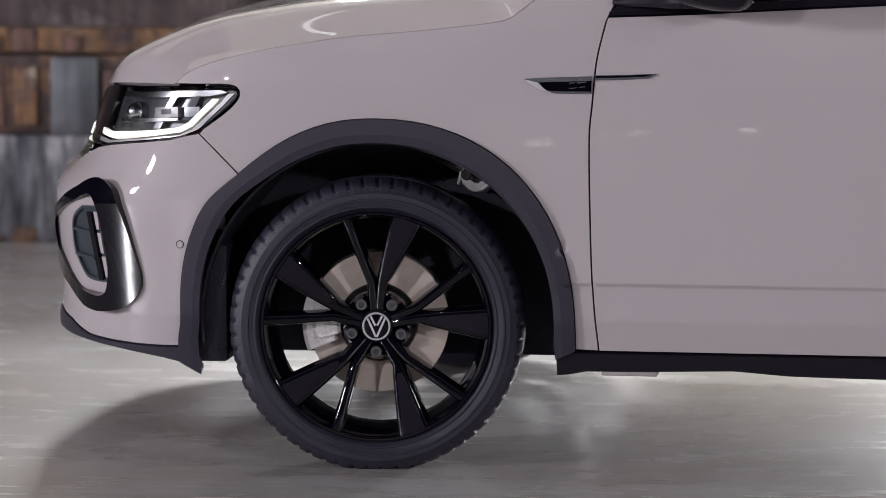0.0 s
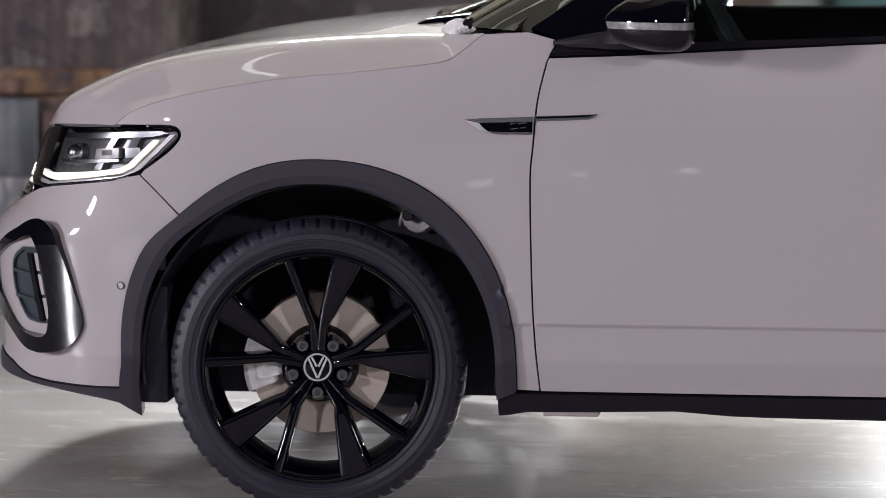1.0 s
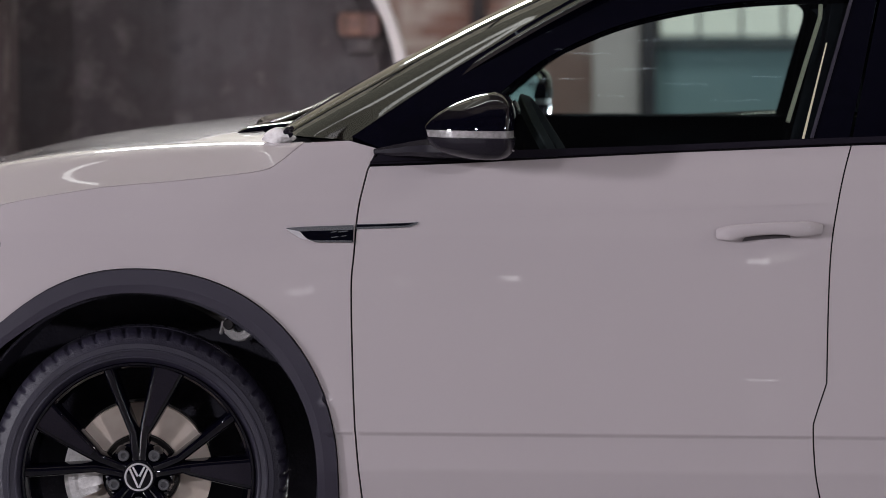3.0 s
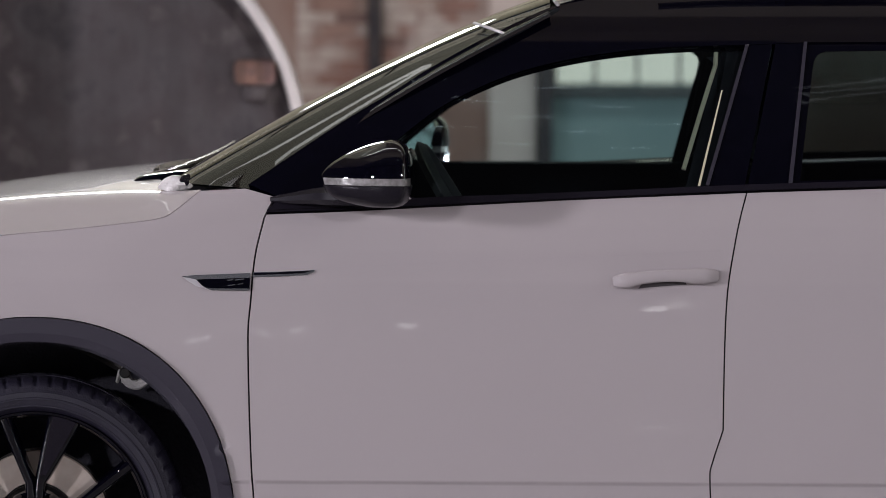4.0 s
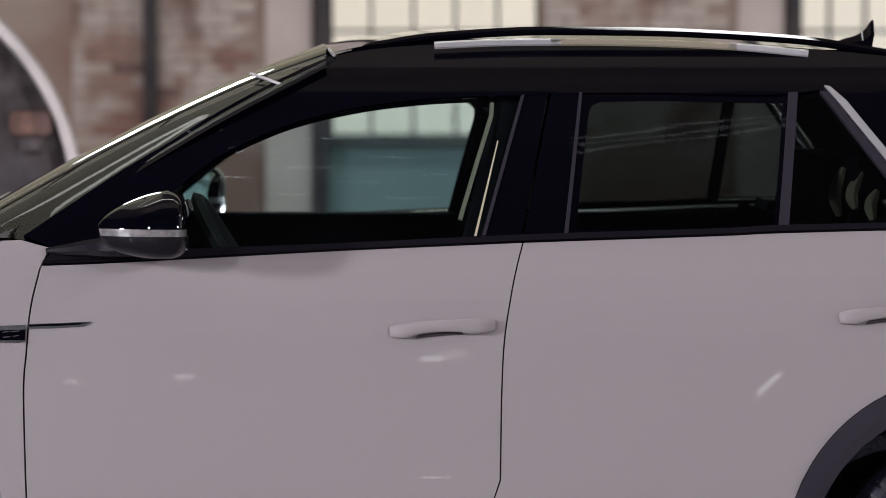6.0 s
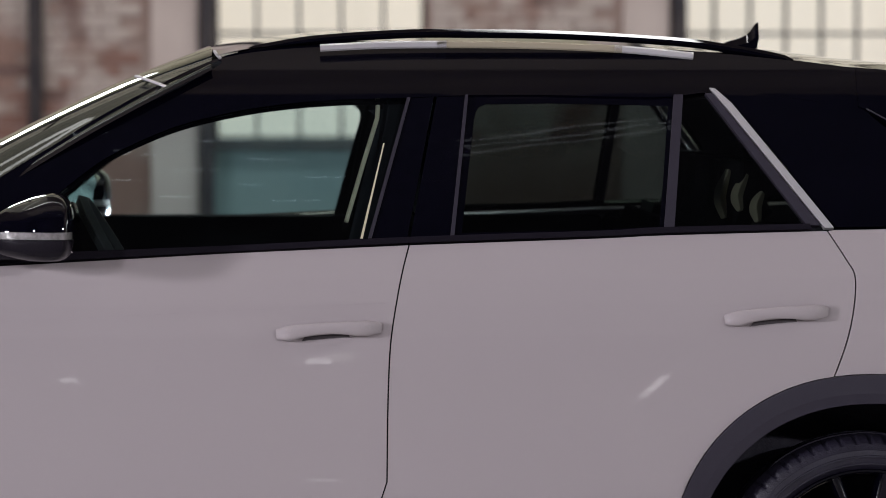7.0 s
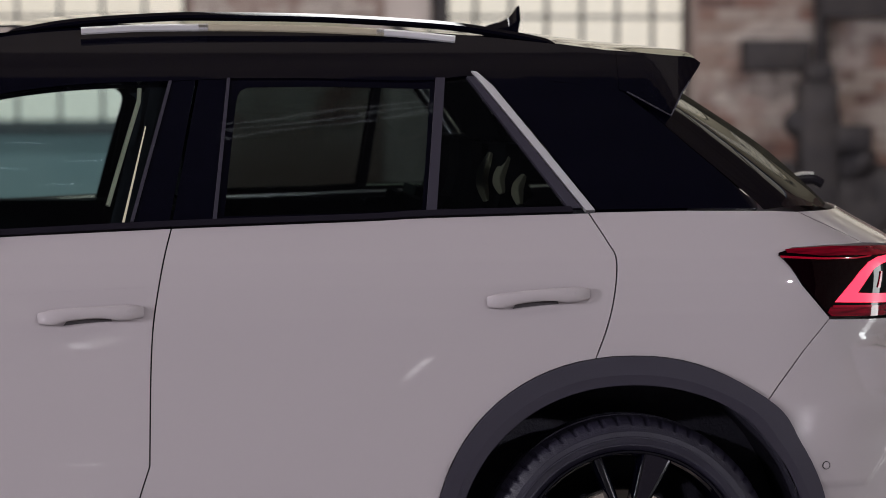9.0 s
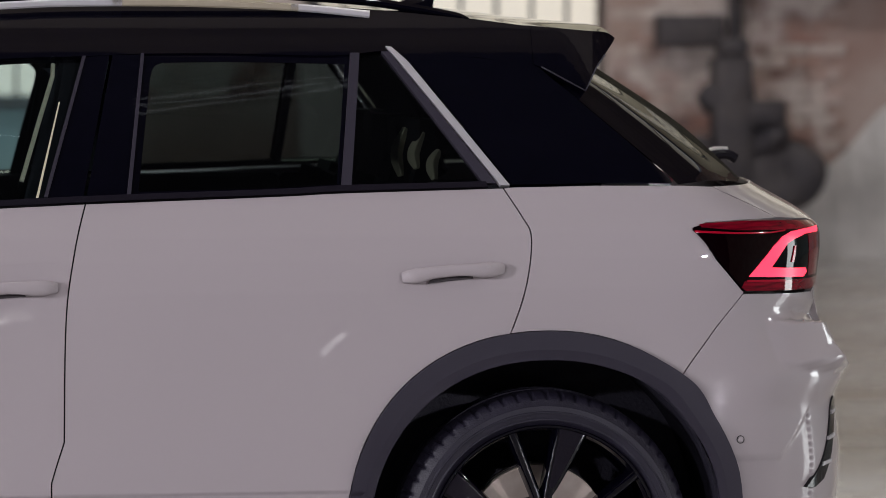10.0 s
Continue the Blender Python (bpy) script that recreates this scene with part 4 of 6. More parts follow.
panel("door_pillar_cover", [(1.579, 1.088), (1.645, 1.400), (1.712, 1.402), (1.672, 1.091)], GLOSS, rear_doors, off=-0.001, gap=0.0015)
panel("rear_side_window", [(1.672, 1.091), (1.712, 1.402), (1.90, 1.402), (2.14, 1.397), (2.181, 1.400), (2.145, 1.108), (2.009, 1.101)], PRIVACY, rear_doors, "dark privacy side window", off=-0.008, thick=0.004, gap=0.0)
panel("window_border", [(1.672, 1.091), (1.712, 1.402), (1.90, 1.402), (2.14, 1.397), (2.181, 1.400), (2.145, 1.108), (2.009, 1.101)], GLOSS, rear_doors, "black printed border of the side window", off=-0.006, gap=0.0, thick=0.001, hole=[(1.695, 1.100), (1.728, 1.345), (1.733, 1.366), (1.740, 1.377), (1.756, 1.384), (1.90, 1.386), (2.14, 1.381), (2.168, 1.381), (2.136, 1.113), (2.009, 1.106)])
panel("rear_quarter_light", [(2.20, 1.400), (2.262, 1.408), (2.475, 1.116), (2.165, 1.109)], PRIVACY, rear_doors, off=-0.008, thick=0.004, gap=0.0)
panel("window_bar", [(2.181, 1.402), (2.202, 1.402), (2.168, 1.109), (2.145, 1.108)], PLASTIC, rear_doors, off=0.003, gap=0.0)
panel("guide_strip", [(1.579, 1.396), (1.5865, 1.396), (1.495, 1.087), (1.487, 1.087)], PLASTIC, front_doors, off=0.003, gap=0.0)
panel("guide_strip", [(1.7095, 1.402), (1.717, 1.402), (1.678, 1.091), (1.669, 1.091)], PLASTIC, rear_doors, off=0.003, gap=0.0)
panel("inner_strip", [(2.252, 1.405), (2.268, 1.405), (2.494, 1.112), (2.464, 1.112)], PLASTIC, rear_doors, off=0.003, gap=0.0)
panel("chrome_strip", [(2.262, 1.416), (2.275, 1.414), (2.310, 1.382), (2.524, 1.106), (2.503, 1.106), (2.296, 1.374)], SILVER, car, "brushed silver strip along the rear pillar", off=0.006, gap=0.0)
panel("rear_quarter_glass", [(2.285, 1.410)] + flat([(2.362, 1.405), (2.45, 1.396), (2.542, 1.384), (2.649, 1.369), (2.745, 1.340), (2.817, 1.312), (2.879, 1.267), (2.959, 1.204), (3.018, 1.136), (3.026, 1.118), (3.018, 1.108)], 3) + [(2.766, 1.110), (2.528, 1.108), (2.316, 1.380)], GLOSS, car, "gloss black rear quarter cover", gap=0.001)

panel("pillar_trim", [(1.438, 1.075), (1.474, 1.220)] + flat([(1.498, 1.310), (1.509, 1.350), (1.511, 1.372), (1.505, 1.386), (1.491, 1.396)], 3) + [(1.60, 1.402), (1.54, 1.085)], CABIN, front_doors, off=-0.060, gap=0.0, thick=0.004)
# ---- roof rails and aerial ----
for s in (0, 1):
    fy = (lambda y: y) if not s else (lambda y: 2 * HALF - y)
    bm = bmesh.new()
    top = spline([(1.20, 0.275, 1.496), (1.28, 0.28, 1.512), (1.38, 0.28, 1.527), (1.556, 0.28, 1.539), (1.684, 0.28, 1.541), (1.94, 0.285, 1.537), (2.198, 0.29, 1.522), (2.327, 0.295, 1.505), (2.42, 0.30, 1.488), (2.47, 0.30, 1.475)], 6)
    n = len(top)
    sweep(bm, [(p.x, fy(p.y), p.z) for p in top], 0.028, 0.020, (0, 1, 0), 0.35, [min(1.0, 0.45 + 0.16 * min(i, n - 1 - i)) for i in range(n)])
    part("roof_rail", bm, GLOSS, car, "gloss black roof rail")
    # bars coloured as the roof's reflection in the gap: bright, brown, bright
    tr = spline([(1.385, 0.235, 1.508), (1.55, 0.238, 1.515), (1.80, 0.24, 1.515), (2.05, 0.245, 1.506), (2.23, 0.252, 1.490)], 12)
    for x0, x1, material, label in ((1.38, 1.66, SILVER, "silver bar painting the bright reflection under the roof rail"), (1.66, 2.06, ROOF_BROWN, "brown bar painting the dull reflection under the roof rail"), (2.06, 2.24, SILVER, "silver bar painting the bright reflection under the roof rail")):
        bm = bmesh.new()
        sweep(bm, [(p.x, fy(p.y), p.z) for p in tr if x0 - 0.012 <= p.x <= x1 + 0.012], 0.012, 0.017, (0, 1, 0), 0.3)
        part("rail_trim", bm, material, car, label)
bm = bmesh.new()
fin = spline([(2.355, 1.548), (2.385, 1.570), (2.425, 1.582), (2.445, 1.596), (2.461, 1.617), (2.467, 1.616), (2.464, 1.59), (2.461, 1.545)], 5)
rows_v = [[bm.verts.new((p.x + dx, 0.91 + y, 1.500 + (p.y - 1.545) * k)) for p in fin] for y, k, dx in ((-0.022, 0.55, 0.0), (-0.006, 1.0, 0.0), (0.006, 1.0, 0.0), (0.022, 0.55, 0.0))]
for a, b in zip(rows_v, rows_v[1:]):
    for k in range(len(fin) - 1):
        bm.faces.new((a[k], a[k + 1], b[k + 1], b[k]))
bm.faces.new(rows_v[0])
bm.faces.new(rows_v[-1][::-1])
bmesh.ops.recalc_face_normals(bm, faces=bm.faces[:])
part("roof_aerial", bm, GLOSS, car, "black shark fin aerial")

# ---- wheels ----


def tyre_mesh(c, low):
    bm = bmesh.new()
    prof = [(0.252, 0.030), (0.259, 0.012), (0.264, 0.005), (0.270, 0.0015), (0.2715, -0.001), (0.274, -0.001), (0.2755, 0.0005), (0.286, -0.002), (0.2875, -0.004), (0.2905, -0.004), (0.292, -0.002), (0.303, -0.001), (0.305, 0.001), (0.316, 0.005), (0.3245, 0.012), (0.3300, 0.022), (0.3330, 0.038), (0.3345, 0.065), (0.3300, 0.068), (0.3300, 0.078), (0.3350, 0.081), (0.3352, 0.105), (0.3300, 0.108), (0.3300, 0.118), (0.3345, 0.121), (0.3325, 0.150), (0.327, 0.180), (0.317, 0.205), (0.290, 0.212), (0.264, 0.206), (0.252, 0.190)]
    segs = 488
    rows_v = []
    for i in range(segs):
        a = 2 * math.pi * i / segs
        row = []
        for k, (r, y) in enumerate(prof):
            if 13 <= k <= 16 and i % 8 in (0, 1):
                r -= 0.0050 if k > 13 else 0.001
            if 24 <= k <= 25 and i % 8 == 4:
                r -= 0.005
            b = a + (0.012 * (k - 12) / 5 if 12 <= k <= 16 else 0.012 if k > 16 else 0)
            bulge = 0.004 * max(0.0, (-math.sin(b) - 0.80) / 0.20) if 7 <= k <= 15 else 0.0
            row.append(bm.verts.new((c[0] + r * math.cos(b), c[1] + y - bulge, max(c[2] + r * math.sin(b), low))))
        rows_v.append(row)
    for i in range(segs):
        r0, r1 = rows_v[i], rows_v[(i + 1) % segs]
        for k in range(len(prof) - 1):
            bm.faces.new((r0[k], r0[k + 1], r1[k + 1], r1[k]))
    bmesh.ops.recalc_face_normals(bm, faces=bm.faces[:])
    return bm


def spoke(bm, line, half, deep):
    """A spoke with chamfered sides along line, points (along, across, depth) of its face; half: its half width at each."""
    pts = [Vector(p) for p in line]
    rows_v = []
    for i, p in enumerate(pts):
        d = pts[min(i + 1, len(pts) - 1)] - pts[max(i - 1, 0)]
        s = Vector((-d.y, d.x, 0)).normalized()
        h = half[i]
        sec = [(-h - 0.006, deep), (-h - 0.0035, 0.010), (-h - 0.0010, 0.0036), (-h + 0.0015, 0.0008), (-h + 0.0040, 0.0)]
        sec += [(-a, b) for a, b in sec[::-1]]
        rows_v.append([bm.verts.new((p.x + s.x * a, p.z + b, p.y + s.y * a)) for a, b in sec])
    for a, b in zip(rows_v, rows_v[1:]):
        for k in range(10):
            bm.faces.new((a[k], a[(k + 1) % 10], b[(k + 1) % 10], b[k]))
    bm.faces.new(rows_v[0])
    bm.faces.new(rows_v[-1][::-1])


def spoke_line(axis, tip, root, n=9, r1=0.2530):
    """From the hub along the pair's axis, then out to the rim at the angle tip (degrees from the axis)."""
    a, out = radians(axis), []
    ends = [(0.030, root * 0.55), (0.062, root * 0.75), (0.098, root), (r1 * math.cos(radians(tip)), r1 * math.sin(radians(tip)))]
    path = [Vector(e) for e in ends[:2]] + [Vector(ends[2]).lerp(Vector(ends[3]), i / (n - 1)) for i in range(n)]
    for u in path:
        x, y = u.x * math.cos(a) - u.y * math.sin(a), u.x * math.sin(a) + u.y * math.cos(a)
        out.append((x, y, FACE(u.length)))
    return out


FACE = lambda r: 0.034 - 0.030 * min(1, max(0, (r - 0.03) / 0.20)) ** 0.8


def make_wheel(turn, low):
    wheel = new("wheel")
    wheel.parent = car
    wheel["label"] = "black double-spoke alloy wheel with low-profile tyre"
    c = (0, 0, 0)
    part("tyre", tyre_mesh(c, low), RUBBER, wheel, smooth=32)
    for a0, count, wide, r0, r1 in ((97, 14, 1.1, 0.2775, 0.2815), (108, 9, 1.6, 0.292, 0.2965), (232, 12, 1.3, 0.2775, 0.2815), (318, 8, 1.8, 0.291, 0.2965)):
        bm = bmesh.new()
        for k in range(count):
            if k % 5 != 3:
                lathe(bm, [(r0, 0.001), (r0 + 0.0004, -0.0016), (r1 - 0.0004, -0.0012), (r1, 0.002)], c, 2, a0 + (k - 0.38) * wide, a0 + (k + 0.30) * wide)
        part("sidewall_marks", bm, RUBBER, wheel, "raised tyre marking bars")
    bm = bmesh.new()
    lathe(bm, [(0.2605, 0.012), (0.2610, 0.004), (0.2590, -0.0005), (0.2560, -0.0005), (0.2535, 0.0015), (0.2515, 0.0050), (0.2500, 0.0100), (0.2470, 0.0140), (0.2440, 0.030), (0.2415, 0.060), (0.2350, 0.100), (0.2340, 0.150), (0.2390, 0.185), (0.2520, 0.195), (0.2560, 0.20)], c, 120)
    for k in range(5):
        axis = 89.5 + 72 * k + turn
        thin, wide = spoke_line(axis, 15.5, 0.012), spoke_line(axis, -15.5, -0.012)
        spoke(bm, thin, [0.0085, 0.0085] + [0.0070 + 0.0020 * i / 8 for i in range(9)], 0.045)
        spoke(bm, wide, [0.0085, 0.0085] + [0.0085 + 0.0250 * (i / 8) ** 0.85 for i in range(9)], 0.045)
        web = [Vector((0.104, 0.010)), Vector((0.104, -0.010)), Vector((0.045, -0.012)), Vector((0.045, 0.012))]
        turn_by = Matrix.Rotation(radians(axis), 2)
        low, high = [[bm.verts.new(((turn_by @ v).x, y, (turn_by @ v).y)) for v in web] for y in (0.040, 0.075)]
        bm.faces.new(low)
        bm.faces.new(high[::-1])
        for i in range(4):
            bm.faces.new((low[i], low[(i + 1) % 4], high[(i + 1) % 4], high[i]))
        lathe(bm, [(0.0135, 0.020), (0.0150, 0.026), (0.0190, 0.034), (0.0215, 0.050), (0.0215, 0.075)], (0.0585 * math.cos(radians(axis + 36)), 0.008, 0.0585 * math.sin(radians(axis + 36))), 20)
    lathe(bm, [(0.0, 0.030), (0.036, 0.030), (0.040, 0.036), (0.060, 0.046), (0.076, 0.050), (0.080, 0.075), (0.0, 0.075)], c, 60)
    bmesh.ops.recalc_face_normals(bm, faces=bm.faces[:])
    part("rim", bm, GLOSS, wheel, smooth=38)
    for k in range(5):
        face = spoke_line(89.5 + 72 * k + turn, -15.5, -0.012)[3:]
        bm = bmesh.new()
        rows_v = []
        for i, (x, z, y) in enumerate(face):
            d = (Vector(face[min(i + 1, 7)]) - Vector(face[max(i - 1, 0)])).xy
            s = Vector((-d.y, d.x)).normalized()
            h = 0.0085 + 0.0250 * ((i + 1) / 8) ** 0.85 - 0.0065
            rows_v.append([bm.verts.new((x + s.x * g, y + b, z + s.y * g)) for g, b in ((-h, 0.001), (-h + 0.001, -0.0010), (h - 0.001, -0.0010), (h, 0.001))])
        for p, q in zip(rows_v, rows_v[1:]):
            for i in range(3):
                bm.faces.new((p[i], p[i + 1], q[i + 1], q[i]))
        bmesh.ops.recalc_face_normals(bm, faces=bm.faces[:])
        part("spoke_insert", bm, SATIN, wheel)
        a = radians(53.5 + 72 * k + turn)
        bm = bmesh.new()
        p = (0.0585 * math.cos(a), 0, 0.0585 * math.sin(a))
        lathe(bm, [(0.0, 0.030), (0.006, 0.030), (0.0065, 0.024), (0.0115, 0.024), (0.0132, 0.028), (0.0135, 0.05)], p, 18)
        part("wheel_bolt", bm, BOLT, wheel)
    bm = bmesh.new()
    lathe(bm, [(0.0, 0.021), (0.028, 0.0205), (0.031, 0.022), (0.0325, 0.03)], c, 40)
    part("hub_cap", bm, GLOSS, wheel)
    bm = bmesh.new()
    lathe(bm, [(0.0275, 0.0205), (0.0285, 0.0188), (0.0312, 0.0188), (0.0322, 0.0215)], c, 48)
    for x0, z0, x1, z1 in ((-0.020, 0.019, -0.001, -0.024), (0.020, 0.019, 0.001, -0.024), (-0.013, 0.023, -0.002, 0.002), (0.013, 0.023, 0.002, 0.002)):
        sweep(bm, [(x0, 0.020, z0), (x1, 0.020, z1)], 0.0048, 0.002, (1, 0, 0), 0.2)
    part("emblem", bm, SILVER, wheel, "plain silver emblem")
    bm = bmesh.new()
    lathe(bm, [(0.088, 0.105), (0.090, 0.098), (0.1595, 0.098), (0.1605, 0.100), (0.1605, 0.118), (0.1595, 0.120), (0.088, 0.120)], c, 72)
    part("brake_disc", bm, STEEL, wheel, "bare steel brake disc", smooth=30)
    bm = bmesh.new()
    lathe(bm, [(0.0, 0.078), (0.080, 0.078), (0.087, 0.086), (0.0885, 0.122), (0.0, 0.122)], c, 48)
    part("disc_hat", bm, HAT, wheel)
    bm = bmesh.new()
    for a0, a1, r0, r1, y0, y1 in ((158, 202, 0.098, 0.172, 0.070, 0.150), (166, 194, 0.085, 0.150, 0.062, 0.075)):
        n = 10
        rows_v = []
        for i in range(n + 1):
            a = radians(a0 + (a1 - a0) * i / n)
            rows_v.append([bm.verts.new((r * math.cos(a), y, r * math.sin(a))) for r, y in ((r0, y0 + 0.006), (r0 + 0.008, y0), (r1 - 0.01, y0), (r1, y0 + 0.01), (r1, y1), (r0, y1))])
        for p, q in zip(rows_v, rows_v[1:]):
            for i in range(6):
                bm.faces.new((p[i], p[(i + 1) % 6], q[(i + 1) % 6], q[i]))
        bm.faces.new(rows_v[0])
        bm.faces.new(rows_v[-1][::-1])
    bmesh.ops.recalc_face_normals(bm, faces=bm.faces[:])
    part("brake_caliper", bm, CAST, wheel, "bare cast brake caliper")
    bm = bmesh.new()
    lathe(bm, [(0.0, 0.124), (0.135, 0.124), (0.164, 0.122), (0.164, 0.135), (0.0, 0.135)], c, 40, 20, 200)
    part("disc_shield", bm, DARKCAST, wheel)
    return wheel


def place_wheel(x, y, turn, far_side=False, steer=0.0, hub=0.3235):
    w = make_wheel(turn, -hub)
    w.matrix_basis = pose(x, y, hub, 0, 0, (180 if far_side else 0) + steer)
    return w


front_wheel = place_wheel(-0.002, 0.028, 0, steer=5.0)
rear_wheel = place_wheel(2.60, 0.030, 2, hub=0.311)
place_wheel(-0.002, 2 * HALF - 0.030, 10, True, 5.0)
place_wheel(2.60, 2 * HALF - 0.030, 40, True, hub=0.311)

# wheel wells, underbody, axles
for cx in (0.0, 2.60):
    for s in (0, 1):
        bm = bmesh.new()
        y0, y1 = 0.045, 0.36
        if s:
            y0, y1 = 2 * HALF - y1, 2 * HALF - y0
        lathe(bm, [(0.405, y0), (0.405, y1)], (cx, 0, 0.335), 40, -8, 188)
        thicken(bm, 0.006)
        part("wheel_well", bm, LINER, car)
        yw = 0.36 if not s else 2 * HALF - 0.36
        bm = bmesh.new()
        box(bm, cx - 0.41, cx + 0.41, min(yw, yw + 0.01), max(yw, yw + 0.01), 0.22, 0.76)
        part("inner_well", bm, LINER, car)
for s in (0, 1):
    y0, y1 = (0.075, 0.40) if not s else (2 * HALF - 0.40, 2 * HALF - 0.075)
    boxed("liner_flap", (-0.446, -0.350, y0, y1, 0.232, 0.50), LINER, car, bevel=0.008)
boxed("subframe", (-0.36, 0.42, 0.48, 1.34, 0.24, 0.30), LINER, car, bevel=0.01)
boxed("underbody", (0.42, 3.10, 0.16, 1.66, 0.300, 0.34), LINER, car, bevel=0.01)
for s in (0, 1):
    yy = 0.20 if not s else 2 * HALF - 0.20
    bm = bmesh.new()
    lathe(bm, [(0.0, -0.006), (0.010, -0.006), (0.013, 0.0), (0.013, 0.01)], (0.178, yy + 0.022, 0.652), 18)
    part("strut_bolt", bm, DARKCAST, car)
    bm = bmesh.new()
    lathe(bm, [(0.014, 0.0), (0.016, -0.005), (0.033, -0.004), (0.036, 0.0), (0.036, 0.02), (0.014, 0.02)], (0.201, yy + 0.03, 0.648), 28)
    part("strut_mount", bm, CAST, car, "bright ring of the suspension strut")
    bm = bmesh.new()
    sweep(bm, [(0.05, yy + 0.08, 0.72), (0.12, yy + 0.06, 0.69), (0.185, yy + 0.05, 0.655)], 0.03, 0.03, (0, 1, 0), 0.35)
    part("strut_arm", bm, DARKCAST, car)
    for dx in (-0.016, -0.004):
        bm = bmesh.new()
        sweep(bm, spline([(0.152 - dx, yy + 0.055, 0.628), (0.158 - dx, yy + 0.040, 0.648), (0.160 - dx, yy + 0.055, 0.668)], 4), 0.008, 0.008, (0, 1, 0), 0.4)
        part("spring_coil", bm, CAST, car)

# ---- door handles ----


def handle(q0, q1, z0, rise, parent):
    """Pull handle: a bowed bar before a shallow cup, and its cap."""
    for s in (0, 1):
        flip = (lambda v: v) if not s else (lambda v: Vector((v.x, 2 * HALF - v.y, v.z)))
        bm = bmesh.new()
        n = 24
        line = []
        for i in range(n + 1):
            t = i / n
            q = q0 + (q1 - q0) * t
            waist = max(0.0, math.sin(math.pi * min(1.0, max(0.0, (t - 0.16) / 0.60)))) ** 0.6
            z = z0 - 0.001 + rise * t + 0.0045 * waist
            off = 0.004 + 0.020 * math.sin(math.pi * min(1, max(0, t))) ** 0.45
            line.append(flip(flank(q, z, off)[0]))
        k = [(0.72 + 0.28 * min(1, 9 * min(t, 1 - t))) * (1.06 - 0.24 * max(0.0, math.sin(math.pi * min(1.0, max(0.0, (t - 0.16) / 0.60)))) ** 0.6) for t in [i / n for i in range(n + 1)]]
        sweep(bm, line, 0.032, 0.016, (0, 0, 1), 0.34, k)
        part("door_handle", bm, PAINT, parent[s], smooth=60)


def cup(q0, q1, z0, rise, parent):
    """The hollow behind the bar: a painted bowl below it and a dark strip for the finger room's shade."""
    arc = [math.pi * i / 16 for i in range(17)]
    wide, half = (q1 - q0) / 2, (q0 + q1) / 2
    bowl = [(half - wide * math.cos(a), z0 + rise * (0.5 - 0.5 * math.cos(a)) - 0.013 * math.sin(a) ** 0.7) for a in arc]
    panel("handle_bowl", bowl + [(q1, z0 + rise + 0.008), (q0, z0 + 0.008)], PAINT, parent, off=0.0008, thick=0.001, gap=0.0, dome=0.004, step=0.008)
    slit = [(half - wide * 0.98 * math.cos(a), z0 + rise * (0.5 - 0.5 * math.cos(a)) + 0.0015 * math.sin(a)) for a in arc]
    panel("handle_gap", slit + [(q1 - 0.004, z0 + rise + 0.010), (q0 + 0.008, z0 + 0.010)], SHADE_GREY, parent, off=0.0062, thick=0.001, gap=0.0, step=0.012)


handle(1.287, 1.511, 0.880, 0.013, front_doors)
handle(2.276, 2.499, 0.908, 0.017, rear_doors)
cup(1.338, 1.446, 0.8630, 0.009, front_doors)
cup(2.328, 2.434, 0.8915, 0.010, rear_doors)
for q0, z0, doors in ((1.338, 0.897, front_doors), (2.334, 0.9265, rear_doors)):
    pad = [(q0 + 0.075 - 0.078 * math.cos(a), z0 + 0.014 * math.sin(a) + 0.03 * (0.075 - 0.078 * math.cos(a))) for a in [math.pi * i / 20 for i in range(21)]]
    panel("handle_recess", pad + [(q0 + 0.150, z0 - 0.012), (q0, z0 - 0.016)], PAINT, doors, off=0.001, gap=0.0, thick=0.001, dome=0.006, step=0.009)
for q0, q1, z0, z1, doors in ((0.64, 1.525, 0.9060, 0.9455, front_doors),):
    panel("crease_line", flat([(q0, z0), ((q0 + q1) / 2, (z0 + z1) / 2), (q1, z1)]) + flat([(q1, z1 + 0.003), ((q0 + q1) / 2, (z0 + z1) / 2 + 0.003), (q0, z0 + 0.003)]), PAINT, doors, off=0.0008, thick=0.001, gap=0.0, step=0.02)

# ---- wing badge ----
panel("wing_badge", [(0.333, 0.887), (0.486, 0.894), (0.485, 0.858), (0.402, 0.858), (0.384, 0.863), (0.366, 0.870)], GLOSS, car, "gloss black wing badge with chrome edge", off=0.005, gap=0.001, thick=0.006)
panel("badge_tip", [(0.334, 0.8865), (0.366, 0.880), (0.379, 0.867), (0.394, 0.8585), (0.366, 0.866), (0.348, 0.877)], SILVER, car, off=0.0065, gap=0.0, thick=0.006)
panel("badge_edge", [(0.334, 0.887), (0.367, 0.890), (0.485, 0.8945), (0.485, 0.884), (0.391, 0.881), (0.367, 0.880)], CHROMEDARK, car, off=0.0072, gap=0.0, thick=0.006)
panel("badge_edge", [(0.381, 0.864), (0.401, 0.861), (0.483, 0.861), (0.483, 0.857), (0.401, 0.857)], CHROMEDARK, car, off=0.0072, gap=0.0, thick=0.006)
panel("badge_blade", [(0.4915, 0.8965), (0.554, 0.898), (0.628, 0.9015), (0.625, 0.898), (0.611, 0.891), (0.554, 0.888), (0.4915, 0.886)], CHROMEDARK, front_doors, off=0.005, gap=0.0, thick=0.006)
panel("blade_edge", [(0.493, 0.8945), (0.554, 0.8965), (0.620, 0.8995), (0.600, 0.8945), (0.554, 0.8925), (0.493, 0.8905)], GLOSS, front_doors, off=0.0075, gap=0.0, thick=0.003)
